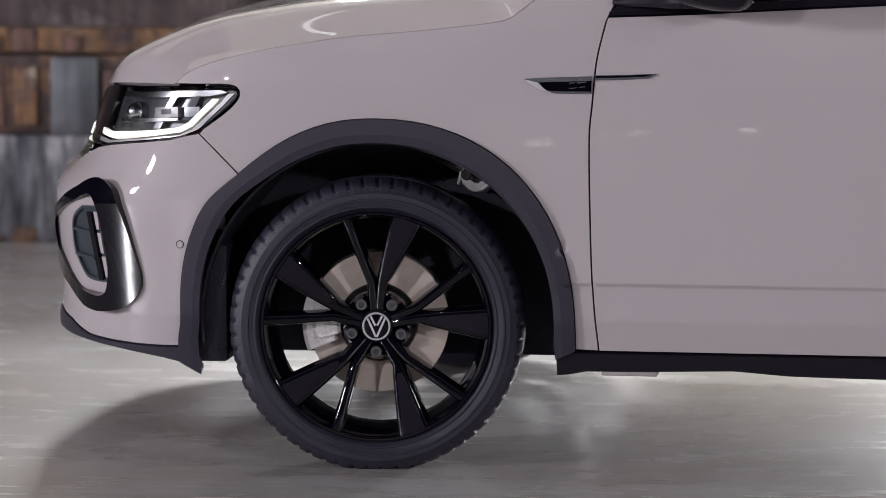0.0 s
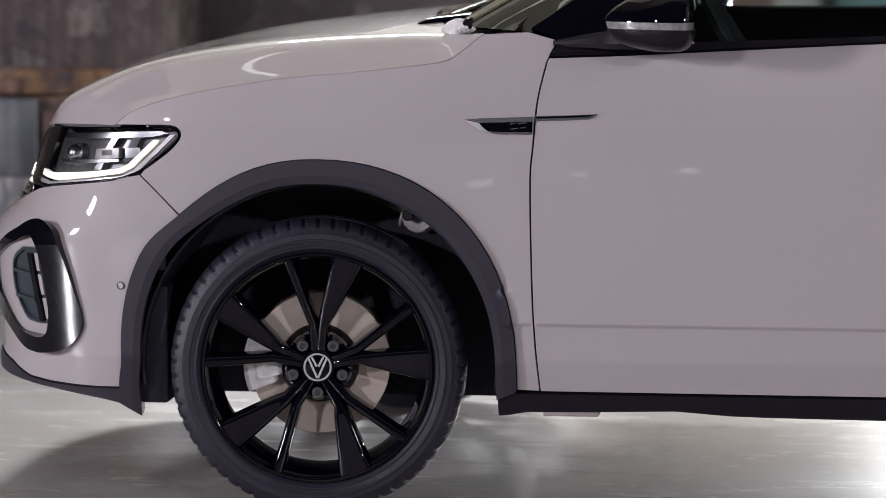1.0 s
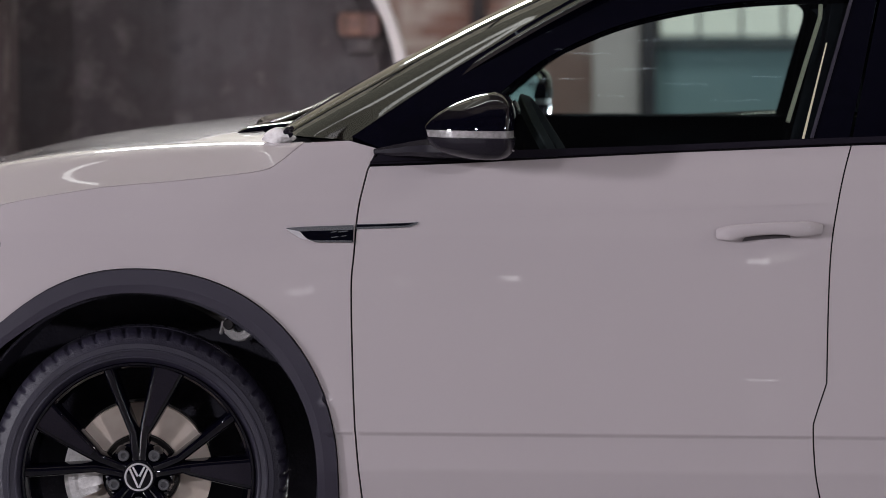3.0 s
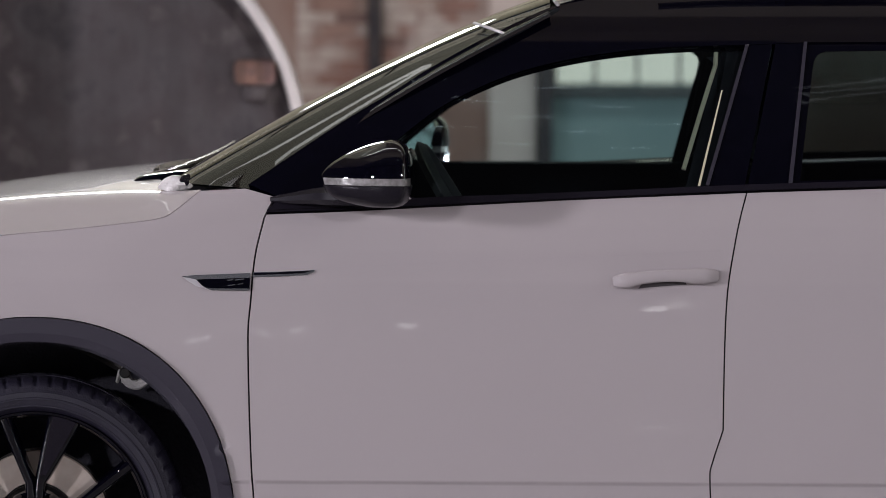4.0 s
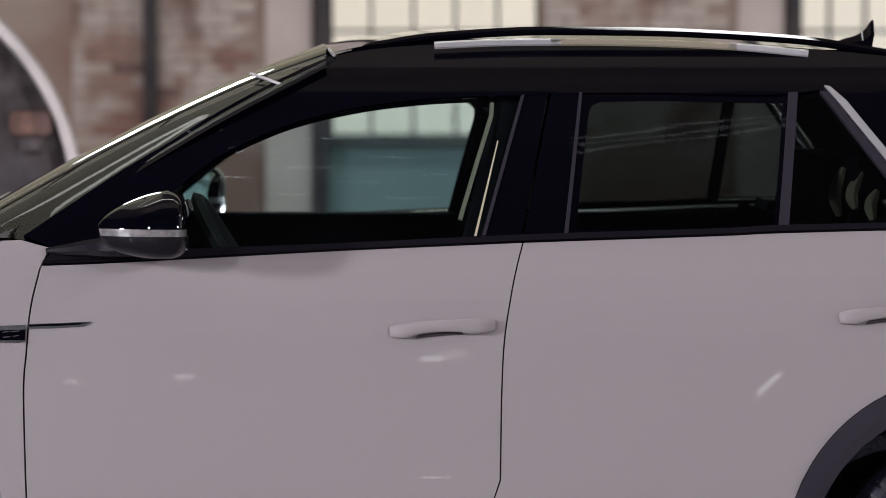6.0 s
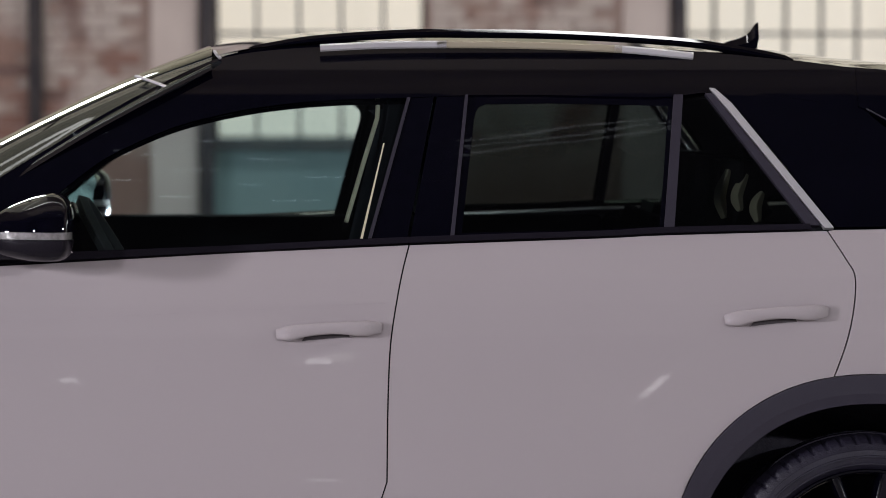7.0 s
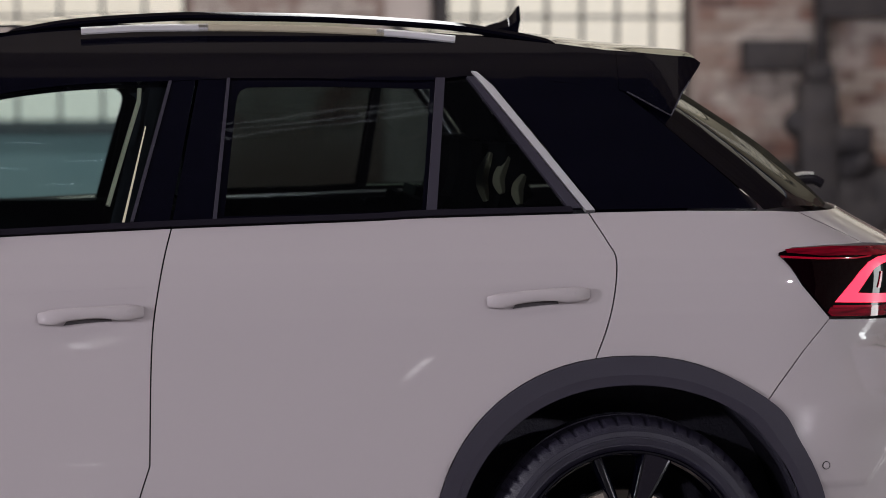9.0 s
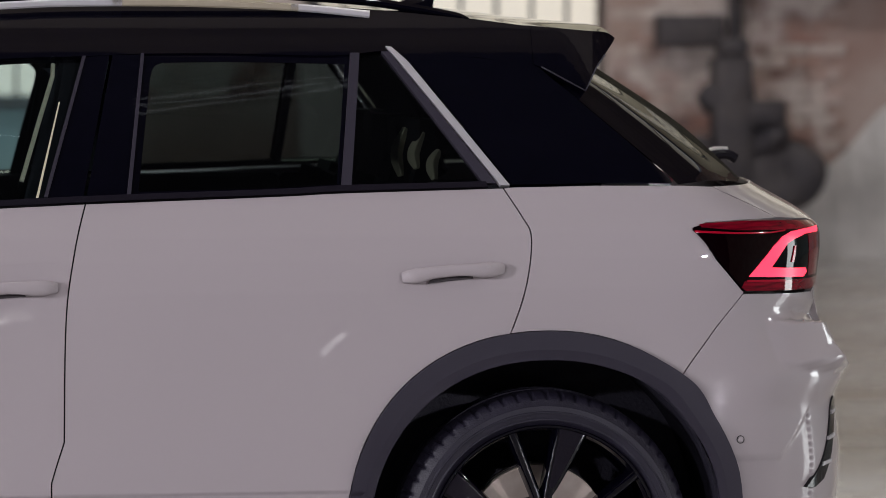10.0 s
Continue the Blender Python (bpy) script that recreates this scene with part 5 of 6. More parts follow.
for q0, q1, z0, z1 in ((0.435, 0.448, 0.8775, 0.8795), (0.452, 0.472, 0.8785, 0.8805), (0.436, 0.452, 0.8665, 0.8685), (0.458, 0.470, 0.8690, 0.8710)):
    panel("badge_mark", [(q0, z0), (q1, z0 + 0.002), (q1, z1 + 0.002), (q0, z1)], CHROMEDARK, car, off=0.0078, gap=0.0, thick=0.003)

# ---- front corner ----
RING_OUT = flat([(-0.735, 0.625), (-0.695, 0.634), (-0.655, 0.637), (-0.626, 0.632), (-0.595, 0.612), (-0.571, 0.562), (-0.553, 0.498), (-0.539, 0.441), (-0.538, 0.414), (-0.543, 0.398), (-0.557, 0.377), (-0.583, 0.357), (-0.614, 0.348), (-0.661, 0.346), (-0.719, 0.347), (-0.754, 0.353), (-0.816, 0.382), (-0.905, 0.408), (-0.985, 0.435), (-1.02, 0.47), (-1.02, 0.525), (-0.98, 0.548), (-0.875, 0.572), (-0.778, 0.608), (-0.735, 0.625)], 3)[:-1]
RING_IN = flat([(-0.689, 0.603), (-0.665, 0.607), (-0.643, 0.600), (-0.627, 0.568), (-0.618, 0.514), (-0.613, 0.449), (-0.618, 0.409), (-0.627, 0.388), (-0.647, 0.382), (-0.701, 0.383), (-0.746, 0.387), (-0.787, 0.405), (-0.854, 0.442), (-0.93, 0.470), (-0.965, 0.492), (-0.965, 0.515), (-0.852, 0.555), (-0.767, 0.583), (-0.689, 0.603)], 3)[:-1]


def surround_place(q, z, off=0.0):
    """The surround stands proud at its rear edge and falls in towards the opening."""
    return flank(q, z, off + 0.026 * max(0.0, 1 - (-0.645 - q) / 0.10 if q < -0.645 else (-0.535 - q) / 0.11))


panel("intake_surround", RING_OUT, GLOSS, front_bumpers, "gloss black air intake surround", off=0.008, hole=RING_IN, gap=0.0, thick=0.03, place=surround_place, step=0.012)
VENT_LINE = flat([(-0.704, 0.581), (-0.66, 0.582), (-0.641, 0.57), (-0.629, 0.539), (-0.62, 0.488), (-0.618, 0.429), (-0.622, 0.417), (-0.638, 0.41), (-0.68, 0.411), (-0.707, 0.419), (-0.732, 0.445), (-0.755, 0.482), (-0.758, 0.528), (-0.744, 0.558), (-0.704, 0.581)], 3)[:-1]
panel("vent", VENT_LINE, VENT, front_bumpers, "blue-black ribbed vent", off=0.004, gap=0.0, thick=0.01)
panel("vent_frame", VENT_LINE, VENT, front_bumpers, off=0.010, gap=0.0, thick=0.01, hole=shrink(VENT_LINE, 0.007), step=0.012)
for z in (0.462, 0.520):
    panel("vent_rib", [(-0.748, z + 0.002), (-0.668, z - 0.004), (-0.668, z + 0.003), (-0.748, z + 0.009)], VENT, front_bumpers, off=0.012, gap=0.0, thick=0.008)
panel("vent_blade", [(-0.682, 0.569), (-0.667, 0.568), (-0.640, 0.415), (-0.654, 0.414)], GLOSS, front_bumpers, off=0.014, gap=0.0, thick=0.01)
for a, b in ((0.570, 0.530), (0.522, 0.476), (0.468, 0.420)):
    at = lambda z, d: (-0.661 + (0.566 - z) * 0.172 + d, z)
    panel("vent_light", [at(a, 0), at(a, 0.012), at(b, 0.010), at(b, 0)], PAINT, front_bumpers, off=0.010, gap=0.0, thick=0.006)


def sensor(q, z, parent):
    for s in (0, 1):
        p, n = flank(q, z, 0.0008)
        bm = bmesh.new()
        lathe(bm, [(0.0, -0.001), (0.0065, -0.001), (0.0068, 0.0002), (0.0078, 0.0004), (0.0082, 0.004)], (0, 0, 0), 24)
        ob = part("parking_sensor", bm, PAINT, parent)
        bm = bmesh.new()
        lathe(bm, [(0.0080, -0.0008), (0.0092, -0.0008), (0.0094, 0.002)], (0, 0, 0), 24)
        part("sensor_gap", bm, SATIN, ob)
        rot = (-n).to_track_quat("Y", "Z").to_matrix().to_4x4()
        ob.matrix_basis = Matrix.Translation(p) @ rot if not s else Matrix.Translation((p.x, 2 * HALF - p.y, p.z)) @ pose(0, 0, 0, 0, 0, 180) @ rot


sensor(-0.44, 0.506, car)
sensor(3.045, 0.533, car)

# headlamps
heads = panel("headlight", LAMP_F, LENS, car, "LED headlamp with lit white light strip", off=0.0, gap=0.004, thick=0.002)
panel("lamp_housing", LAMP_F, LAMPGREY, heads, off=-0.045, gap=0.006, thick=0.01)
panel("lamp_border", LAMP_F, GLOSS, heads, off=0.001, gap=0.003, thick=0.045, hole=shrink(LAMP_F, 0.008), step=0.012)
panel("light_strip", [(-0.90, 0.737), (-0.763, 0.734), (-0.598, 0.748), (-0.512, 0.758), (-0.481, 0.772), (-0.424, 0.828), (-0.420, 0.836), (-0.434, 0.836), (-0.492, 0.780), (-0.517, 0.769), (-0.60, 0.760), (-0.784, 0.748), (-0.90, 0.750)], LED, heads, "lit white light strip", off=-0.014, gap=0.0, thick=0.012)
panel("strip_base", [(-0.90, 0.722), (-0.76, 0.722), (-0.596, 0.736), (-0.500, 0.746), (-0.460, 0.764), (-0.398, 0.824), (-0.376, 0.848), (-0.392, 0.848), (-0.410, 0.826), (-0.475, 0.766), (-0.509, 0.752), (-0.598, 0.743), (-0.763, 0.729), (-0.90, 0.729)], SILVER, heads, off=-0.014, gap=0.0, thick=0.012)
panel("lamp_bezel", [(-0.80, 0.846), (-0.60, 0.852), (-0.42, 0.856), (-0.40, 0.850), (-0.45, 0.842), (-0.60, 0.838), (-0.80, 0.832)], CHROMEDARK, heads, off=-0.022, gap=0.0, thick=0.02)
panel("lamp_shelf", [(-0.75, 0.783), (-0.64, 0.786), (-0.525, 0.790), (-0.525, 0.784), (-0.64, 0.778), (-0.75, 0.774)], CHROMEDARK, heads, off=-0.016, gap=0.0, thick=0.03)
panel("lamp_module", [(-0.605, 0.812), (-0.530, 0.816), (-0.524, 0.792), (-0.600, 0.788)], AMBER, heads, "pale lamp module", off=-0.014, gap=0.0, thick=0.03)
panel("lamp_module", [(-0.515, 0.816), (-0.470, 0.818), (-0.464, 0.795), (-0.508, 0.793)], CHROMEDARK, heads, off=-0.02, gap=0.0, thick=0.03)
panel("module_mark", [(-0.580, 0.809), (-0.552, 0.811), (-0.549, 0.799), (-0.577, 0.797)], SATIN, heads, off=-0.012, gap=0.0, thick=0.002)
panel("lamp_fin", [(-0.565, 0.850), (-0.545, 0.850), (-0.585, 0.765), (-0.610, 0.765)], CHROMEDARK, heads, off=-0.026, gap=0.0, thick=0.01)
panel("lamp_fin", [(-0.500, 0.850), (-0.475, 0.850), (-0.495, 0.785), (-0.520, 0.785)], VENT, heads, off=-0.026, gap=0.0, thick=0.01)
for s in (0, 1):
    p, n = flank(-0.705, 0.800, -0.028)
    bm = bmesh.new()
    lathe(bm, [(0.0, -0.022), (0.010, -0.020), (0.018, -0.012), (0.022, 0.0), (0.026, 0.0), (0.026, 0.02)], (0, 0, 0), 28)
    ob = part("projector", bm, CHROMEDARK, heads[s], "projector lens")
    rot = (-n).to_track_quat("Y", "Z").to_matrix().to_4x4()
    ob.matrix_basis = Matrix.Translation(p) @ rot if not s else Matrix.Translation((p.x, 2 * HALF - p.y, p.z)) @ pose(0, 0, 0, 0, 0, 180) @ rot
panel("grille_light", [(-0.985, 0.742), (QF, 0.742), (QF, 0.728), (-0.985, 0.724)], LED, car, "lit white light bar in the grille", off=0.004, gap=0.0, thick=0.01)
for z in (0.705, 0.690, 0.675):
    panel("grille_slat", [(-0.98, z + 0.004), (QF, z + 0.004), (QF, z - 0.003), (-0.98, z - 0.003)], CHROME, car, off=0.002, gap=0.0, thick=0.012)

# rear lamps
tails = panel("tail_light", LAMP_R, REDLENS, car, "dark red tail lamp with lit red light strip", off=0.004, gap=0.003, thick=0.02)
panel("tail_band", [(2.985, 1.017), (3.009, 1.019), (3.111, 1.022), (3.25, 1.018), (3.45, 1.010), (3.50, 0.997), (3.243, 0.999), (3.069, 1.002), (2.985, 1.010)], REDBAND, tails, "bright red upper band", off=0.005, gap=0.0, thick=0.003)
panel("tail_band", [(3.090, 0.889), (3.46, 0.884), (3.54, 0.880), (3.46, 0.866), (3.374, 0.860), (3.095, 0.868), (3.083, 0.876)], REDBAND, tails, "bright red lower band", off=0.005, gap=0.0, thick=0.003)
panel("tail_band", [(3.335, 0.985), (3.44, 0.990), (3.44, 0.890), (3.345, 0.892)], REDBAND, tails, "bright red side band", off=0.005, gap=0.0, thick=0.003)
panel("tail_strip", [(3.101, 0.899), (3.137, 0.934), (3.172, 0.965), (3.205, 0.985), (3.243, 0.994), (3.307, 0.997), (3.447, 0.998), (3.428, 0.987), (3.310, 0.987), (3.250, 0.978), (3.220, 0.969), (3.192, 0.945), (3.166, 0.918), (3.217, 0.915), (3.315, 0.911), (3.327, 0.901), (3.306, 0.891), (3.177, 0.896)], REDLED, tails, "lit red light strip", off=0.007, gap=0.0, thick=0.004)
panel("tail_line", [(3.097, 0.892), (3.221, 0.889), (3.221, 0.884), (3.096, 0.887)], REDGLOW, tails, "thin lit red line", off=0.0065, gap=0.0, thick=0.003)
panel("tail_line", [(2.964, 1.003), (3.067, 0.998), (3.166, 0.996), (3.224, 0.999), (3.218, 0.996), (3.165, 0.993), (3.066, 0.994), (2.965, 0.999)], REDGLOW, tails, "thin lit red line", off=0.0065, gap=0.0, thick=0.003)
panel("tail_tick", [(3.251, 0.963), (3.258, 0.963), (3.250, 0.926), (3.240, 0.927)], REDGLOW, tails, off=0.0065, gap=0.0, thick=0.003)
panel("bumper_vent", [(3.418, 0.606), (3.340, 0.508), (3.281, 0.449), (3.232, 0.411), (3.268, 0.408), (3.315, 0.424), (3.385, 0.505), (3.47, 0.592)], GLOSS, car, "black slatted bumper vent", off=0.004, gap=0.0, thick=0.02)
for z in (0.565, 0.51, 0.455):
    q = 3.285 + (z - 0.449) * 0.86
    panel("vent_slat", [(q + 0.004, z), (q + 0.055, z + 0.004), (q + 0.055, z + 0.012), (q + 0.008, z + 0.008)], SILVER, car, off=0.008, gap=0.0, thick=0.006)

# ---- mirrors ----
for s in (0, 1):
    fy = (lambda v: v) if not s else (lambda v: Vector((v[0], 2 * HALF - v[1], v[2])))
    mir = new("wing_mirror")
    mir.parent = car
    mir["label"] = "gloss black wing mirror with indicator strip"

    def shell(name, z0, z1, material, grow=0.0, label=""):
        """A slice of the mirror head between two heights: a cap that sweeps back above, rounded in below."""
        bm = bmesh.new()
        rows_v = []
        n, m = 16, 40
        levels = (1.046, 1.050, 1.058, 1.070, 1.085, 1.097, 1.110, 1.118, 1.130, 1.141, 1.159, 1.171, 1.181, 1.188, 1.1925)
        lefts = (0.752, 0.728, 0.695, 0.670, 0.657, 0.652, 0.649, 0.650, 0.659, 0.671, 0.699, 0.724, 0.750, 0.772, 0.795)
        rights = (0.815, 0.826, 0.836, 0.842, 0.845, 0.846, 0.846, 0.846, 0.846, 0.846, 0.844, 0.840, 0.832, 0.822, 0.806)
        depths = (0.040, 0.054, 0.066, 0.076, 0.081, 0.083, 0.083, 0.082, 0.080, 0.078, 0.070, 0.060, 0.048, 0.034, 0.012)
        for i in range(n + 1):
            z = z0 + (z1 - z0) * math.sin(0.5 * math.pi * i / n)
            left, right, deep = (float(np.interp(z, levels, t)) for t in (lefts, rights, depths))
            mid = right - min(0.022, 0.45 * (right - left))
            row = []
            for k in range(m):
                a = 2 * math.pi * k / m
                ex = math.copysign(abs(math.cos(a)) ** 0.75, math.cos(a))
                ey = math.copysign(abs(math.sin(a)) ** 0.75, math.sin(a))
                x = mid + (ex * (right - mid + grow) if ex > 0 else ex * (mid - left + grow))
                y = -0.075 + ey * (deep + grow) * (1 - 0.12 * ex * ex if ex > 0 else 1 - 0.55 * ex * ex)
                row.append(bm.verts.new(fy((x, y, z))))
            rows_v.append(row)
        for a, b in zip(rows_v, rows_v[1:]):
            for k in range(m):
                bm.faces.new((a[k], a[(k + 1) % m], b[(k + 1) % m], b[k]))
        bm.faces.new(rows_v[0])
        bm.faces.new(rows_v[-1][::-1])
        bmesh.ops.recalc_face_normals(bm, faces=bm.faces[:])
        return part(name, bm, material, mir, label, 50)

    shell("mirror_foot", 1.0935, 1.046, SATIN, 0.0015, "satin black lower mirror shell")
    shell("indicator_strip", 1.0945, 1.1105, AMBER, -0.002, "clear indicator strip")
    shell("mirror_cap", 1.1105, 1.1925, GLOSS, 0.001, "gloss black mirror cap")
    bm = bmesh.new()
    arm = spline([(0.530, 0.040, 1.056), (0.58, 0.020, 1.060), (0.64, -0.010, 1.066), (0.70, -0.045, 1.068), (0.78, -0.075, 1.070)], 5)
    sweep(bm, [fy(v) for v in arm], 0.040, 0.060, (0, 0, 1), 0.3, [0.30 + 0.70 * min(1.0, i / 12) for i in range(len(arm))])
    part("mirror_arm", bm, SATIN, mir)
    turn = Matrix.Translation((0.846, -0.075, 1.118)) @ pose(0, 0, 0, 0, 0, 82) if not s else Matrix.Translation((0.785, 1.800, 1.130)) @ pose(0, 0, 0, 0, 0, 42)
    bm = bmesh.new()
    lathe(bm, [(0.0, 0.0), (0.060, 0.0), (0.062, 0.003)], (0, 0, 0), 36)
    g = part("mirror_glass", bm, MIRROR, mir, "mirror glass")
    g.matrix_basis = turn @ Matrix.Diagonal((1.05 if s else 1.2, 1, 1.0 if s else 0.9, 1))
    if s:
        bm = bmesh.new()
        lathe(bm, [(0.061, 0.002), (0.064, -0.004), (0.070, -0.004), (0.073, 0.004), (0.068, 0.04), (0.045, 0.075), (0.0, 0.085)], (0, 0, 0), 36)
        g = part("mirror_bowl", bm, GLOSS, mir)
        g.matrix_basis = turn @ Matrix.Diagonal((1.05, 1, 1.0, 1))

# mirror sail and bonnet gap
panel("mirror_sail", flat([(0.520, 1.029), (0.60, 1.0325), (0.68, 1.036), (0.73, 1.039)]) + flat([(0.74, 1.075), (0.68, 1.080), (0.60, 1.072), (0.55, 1.054)]), SATIN, front_doors, off=0.013, gap=0.0)

# cream strip on the glass paints a pale reflection along its rear edge
panel("window_seal", [(1.470, 1.088), (1.4755, 1.088), (1.527, 1.297), (1.524, 1.297)], CREAM, front_doors, "cream strip painting a pale reflection at the window edge", off=-0.004, gap=0.0, thick=0.002)

# ---- cowl and wipers ----
bm = bmesh.new()
cow = [spline([(0.30, 0.16, 1.070), (0.385, 0.13, 1.070)], 4), spline([(0.235, 0.45, 1.068), (0.33, 0.45, 1.082)], 4), spline([(0.19, 0.91, 1.075), (0.28, 0.91, 1.088)], 4)]
loft(bm, cow, [6, 8], 6)
thicken(bm, 0.02)
part("cowl", bm, PLASTIC, car, "black plastic scuttle")
def lump(name, place, size, material, label, seed, parent=None):
    """A small crumpled piece."""
    rnd = random.Random(seed)
    bm = bmesh.new()
    bmesh.ops.create_icosphere(bm, subdivisions=3, radius=1.0)
    axes = [(Vector((rnd.uniform(-1, 1), rnd.uniform(-1, 1), rnd.uniform(-1, 1))).normalized(), rnd.uniform(2, 6), rnd.uniform(0, 6)) for k in range(7)]
    for v in bm.verts:
        d = 1 + sum(0.11 * math.sin(a.dot(v.co) * f + p) for a, f, p in axes)
        v.co = Vector(place) + Vector((v.co.x * size[0], v.co.y * size[1], v.co.z * size[2])) * d
    return part(name, bm, material, parent or car, label, smooth=25)


lump("bonnet_hinge", (0.308, 0.140, 1.084), (0.034, 0.020, 0.016), CAST, "pale crumpled hinge cover at the scuttle", 4)
lump("hinge_pin", (0.328, 0.124, 1.094), (0.010, 0.012, 0.012), SATIN, "black hinge pin", 9)
bm = bmesh.new()
wedge = spline([(0.185, 1.076), (0.203, 1.094), (0.269, 1.104), (0.362, 1.113), (0.372, 1.106), (0.289, 1.080), (0.222, 1.064)], 4, True)
rows_v = [[bm.verts.new((0.27 + (p.x - 0.27) * k, y, 1.088 + (p.y - 1.088) * k)) for p in wedge] for y, k in ((0.330, 0.90), (0.336, 1.0), (0.70, 1.0), (0.706, 0.90))]
for a, b in zip(rows_v, rows_v[1:]):
    for k in range(len(wedge)):
        bm.faces.new((a[k], a[(k + 1) % len(wedge)], b[(k + 1) % len(wedge)], b[k]))
bm.faces.new(rows_v[0])
bm.faces.new(rows_v[-1][::-1])
bmesh.ops.recalc_face_normals(bm, faces=bm.faces[:])
part("scuttle_cover", bm, GLOSS, car, "gloss black scuttle cover", smooth=40)
for k, y in enumerate((0.40, 1.05)):
    bm = bmesh.new()
    sweep(bm, spline([(0.26, y, 1.10), (0.33, y + 0.25, 1.128), (0.36, y + 0.55, 1.148)], 6), 0.012, 0.018, (0, 0, 1), 0.3)
    part("wiper", bm, SATIN, car, "black windscreen wiper")
bm = bmesh.new()
sweep(bm, spline([(3.13, 0.91, 1.138), (3.195, 0.91, 1.146), (3.224, 0.91, 1.134)], 5), 0.05, 0.024, (0, 1, 0), 0.35)
wiper = part("rear_wiper", bm, SATIN, car, "black rear wiper")
bm = bmesh.new()
sweep(bm, spline([(3.150, 0.91, 1.150), (3.176, 0.91, 1.158), (3.203, 0.91, 1.158)], 5), 0.030, 0.012, (0, 1, 0), 0.35)
part("wiper_cover", bm, CAST, wiper, "pale wiper pivot cover")

# ---- cabin ----


def seat(x, y, wide=0.50, low=0.0):
    ob = new("seat")
    ob.parent = car
    ob["label"] = "black cloth seat"
    boxed("seat_cushion", (x - 0.50, x + 0.06, y - wide / 2, y + wide / 2, 0.45, 0.62), CABIN, ob, bevel=0.05)
    bm = bmesh.new()
    sweep(bm, spline([(x, y, 0.60), (x + 0.07, y, 0.85), (x + 0.15, y, 1.10)], 5), wide - 0.04, 0.13, (0, 1, 0), 0.4)
    part("seat_back", bm, CABIN, ob)
    bm = bmesh.new()
    sweep(bm, spline([(x + 0.16, y, 1.13 - low), (x + 0.185, y, 1.22 - low), (x + 0.19, y, 1.31 - low)], 4), 0.26, 0.09, (0, 1, 0), 0.45)
    part("headrest", bm, CABIN, ob)
    for d in (-1, 1):
        bm = bmesh.new()
        sweep(bm, spline([(x - 0.01, y + d * (wide / 2 - 0.05), 0.66), (x + 0.05, y + d * (wide / 2 - 0.04), 0.88), (x + 0.12, y + d * (wide / 2 - 0.06), 1.08)], 5), 0.07, 0.16, (0, 1, 0), 0.45)
        part("bolster", bm, CABIN, ob)
    if low and y < 0.5:
        for pts in (((2.308, 1.120), (2.300, 1.172), (2.321, 1.230)), ((2.345, 1.137), (2.339, 1.172), (2.362, 1.220)), ((2.386, 1.111), (2.382, 1.146), (2.399, 1.178))):
            bm = bmesh.new()
            sweep(bm, spline([(hx, 0.30 + 0.012 * i, hz) for i, (hx, hz) in enumerate(pts)], 6), 0.028, 0.03, (1, 0, 0), 0.45, [0.5, 0.65, 0.8, 0.9, 1, 1, 1, 1, 0.95, 0.85, 0.75, 0.6, 0.45])
            part("headrest_piping", bm, CREAM, ob, "cream headrest edge")


for y in (0.52, 1.30):
    seat(1.45, y)
for y in (0.44, 0.91, 1.38):
    seat(2.16, y, 0.44, 0.06)
boxed("dashboard", (0.36, 0.72, 0.16, 1.66, 0.80, 1.06), CABIN, car, bevel=0.06)
boxed("cabin_floor", (0.46, 2.15, 0.10, 1.72, 0.27, 0.33), CABIN, car)
boxed("boot_floor", (2.15, 3.15, 0.38, 1.44, 0.45, 0.52), CABIN, car)
boxed("firewall", (0.455, 0.50, 0.12, 1.70, 0.30, 1.04), CABIN, car)
boxed("parcel_shelf", (2.42, 2.98, 0.28, 1.54, 1.03, 1.06), CABIN, car)
for s in (0, 1):
    y = 0.075 if not s else 2 * HALF - 0.135
    boxed("door_card", (0.55, 2.16, y, y + 0.06, 0.30, 1.055 + 0.020 * s), CABIN, car, bevel=0.015)
    boxed("door_card_rear", (2.16, 2.50, y, y + 0.06, 0.80, 1.055 + 0.020 * s), CABIN, car, bevel=0.015)
    bm = bmesh.new()
    f2 = (lambda v: v) if not s else (lambda v: (v[0], 2 * HALF - v[1], v[2]))
    sweep(bm, [f2(v) for v in ((1.515, 0.135, 1.03), (1.545, 0.20, 1.20), (1.585, 0.27, 1.41))], 0.10, 0.04, (1, 0, 0), 0.3)
    part("inner_pillar", bm, CABIN, car)
    if not s:
        # cream bar that paints the lit rim along the inner pillar
        bm = bmesh.new()
        sweep(bm, [f2(v) for v in ((1.440, 0.125, 1.120), (1.480, 0.168, 1.250), (1.512, 0.205, 1.350), (1.514, 0.218, 1.378))], 0.010, 0.010, (1, 0, 0), 0.3)
        part("belt_webbing", bm, CREAM, car, "cream bar painting the lit rim beside the pillar")
    bm = bmesh.new()
    sweep(bm, [f2(v) for v in ((2.56, 0.19, 1.06), (2.46, 0.24, 1.25), (2.36, 0.29, 1.41))], 0.10, 0.04, (1, 0, 0), 0.3)
    part("inner_pillar", bm, CABIN, car)
bm = bmesh.new()
c = Vector((0.930, 0.47, 1.000))
pts = [c + Vector((-0.092 * math.sin(a), 0.18 * math.cos(a), 0.155 * math.sin(a))) for a in [2 * math.pi * i / 40 for i in range(40)]]
sweep(bm, pts, 0.032, 0.032, (1, 0, 0.5), 0.45, closed=True)
sweep(bm, [c + Vector((0, -0.16, 0)), c + Vector((-0.03, 0, 0)), c + Vector((0, 0.16, 0))], 0.05, 0.03, (0, 0, 1), 0.4)
part("steering_wheel", bm, LEATHER, car, "dark grey leather steering wheel")

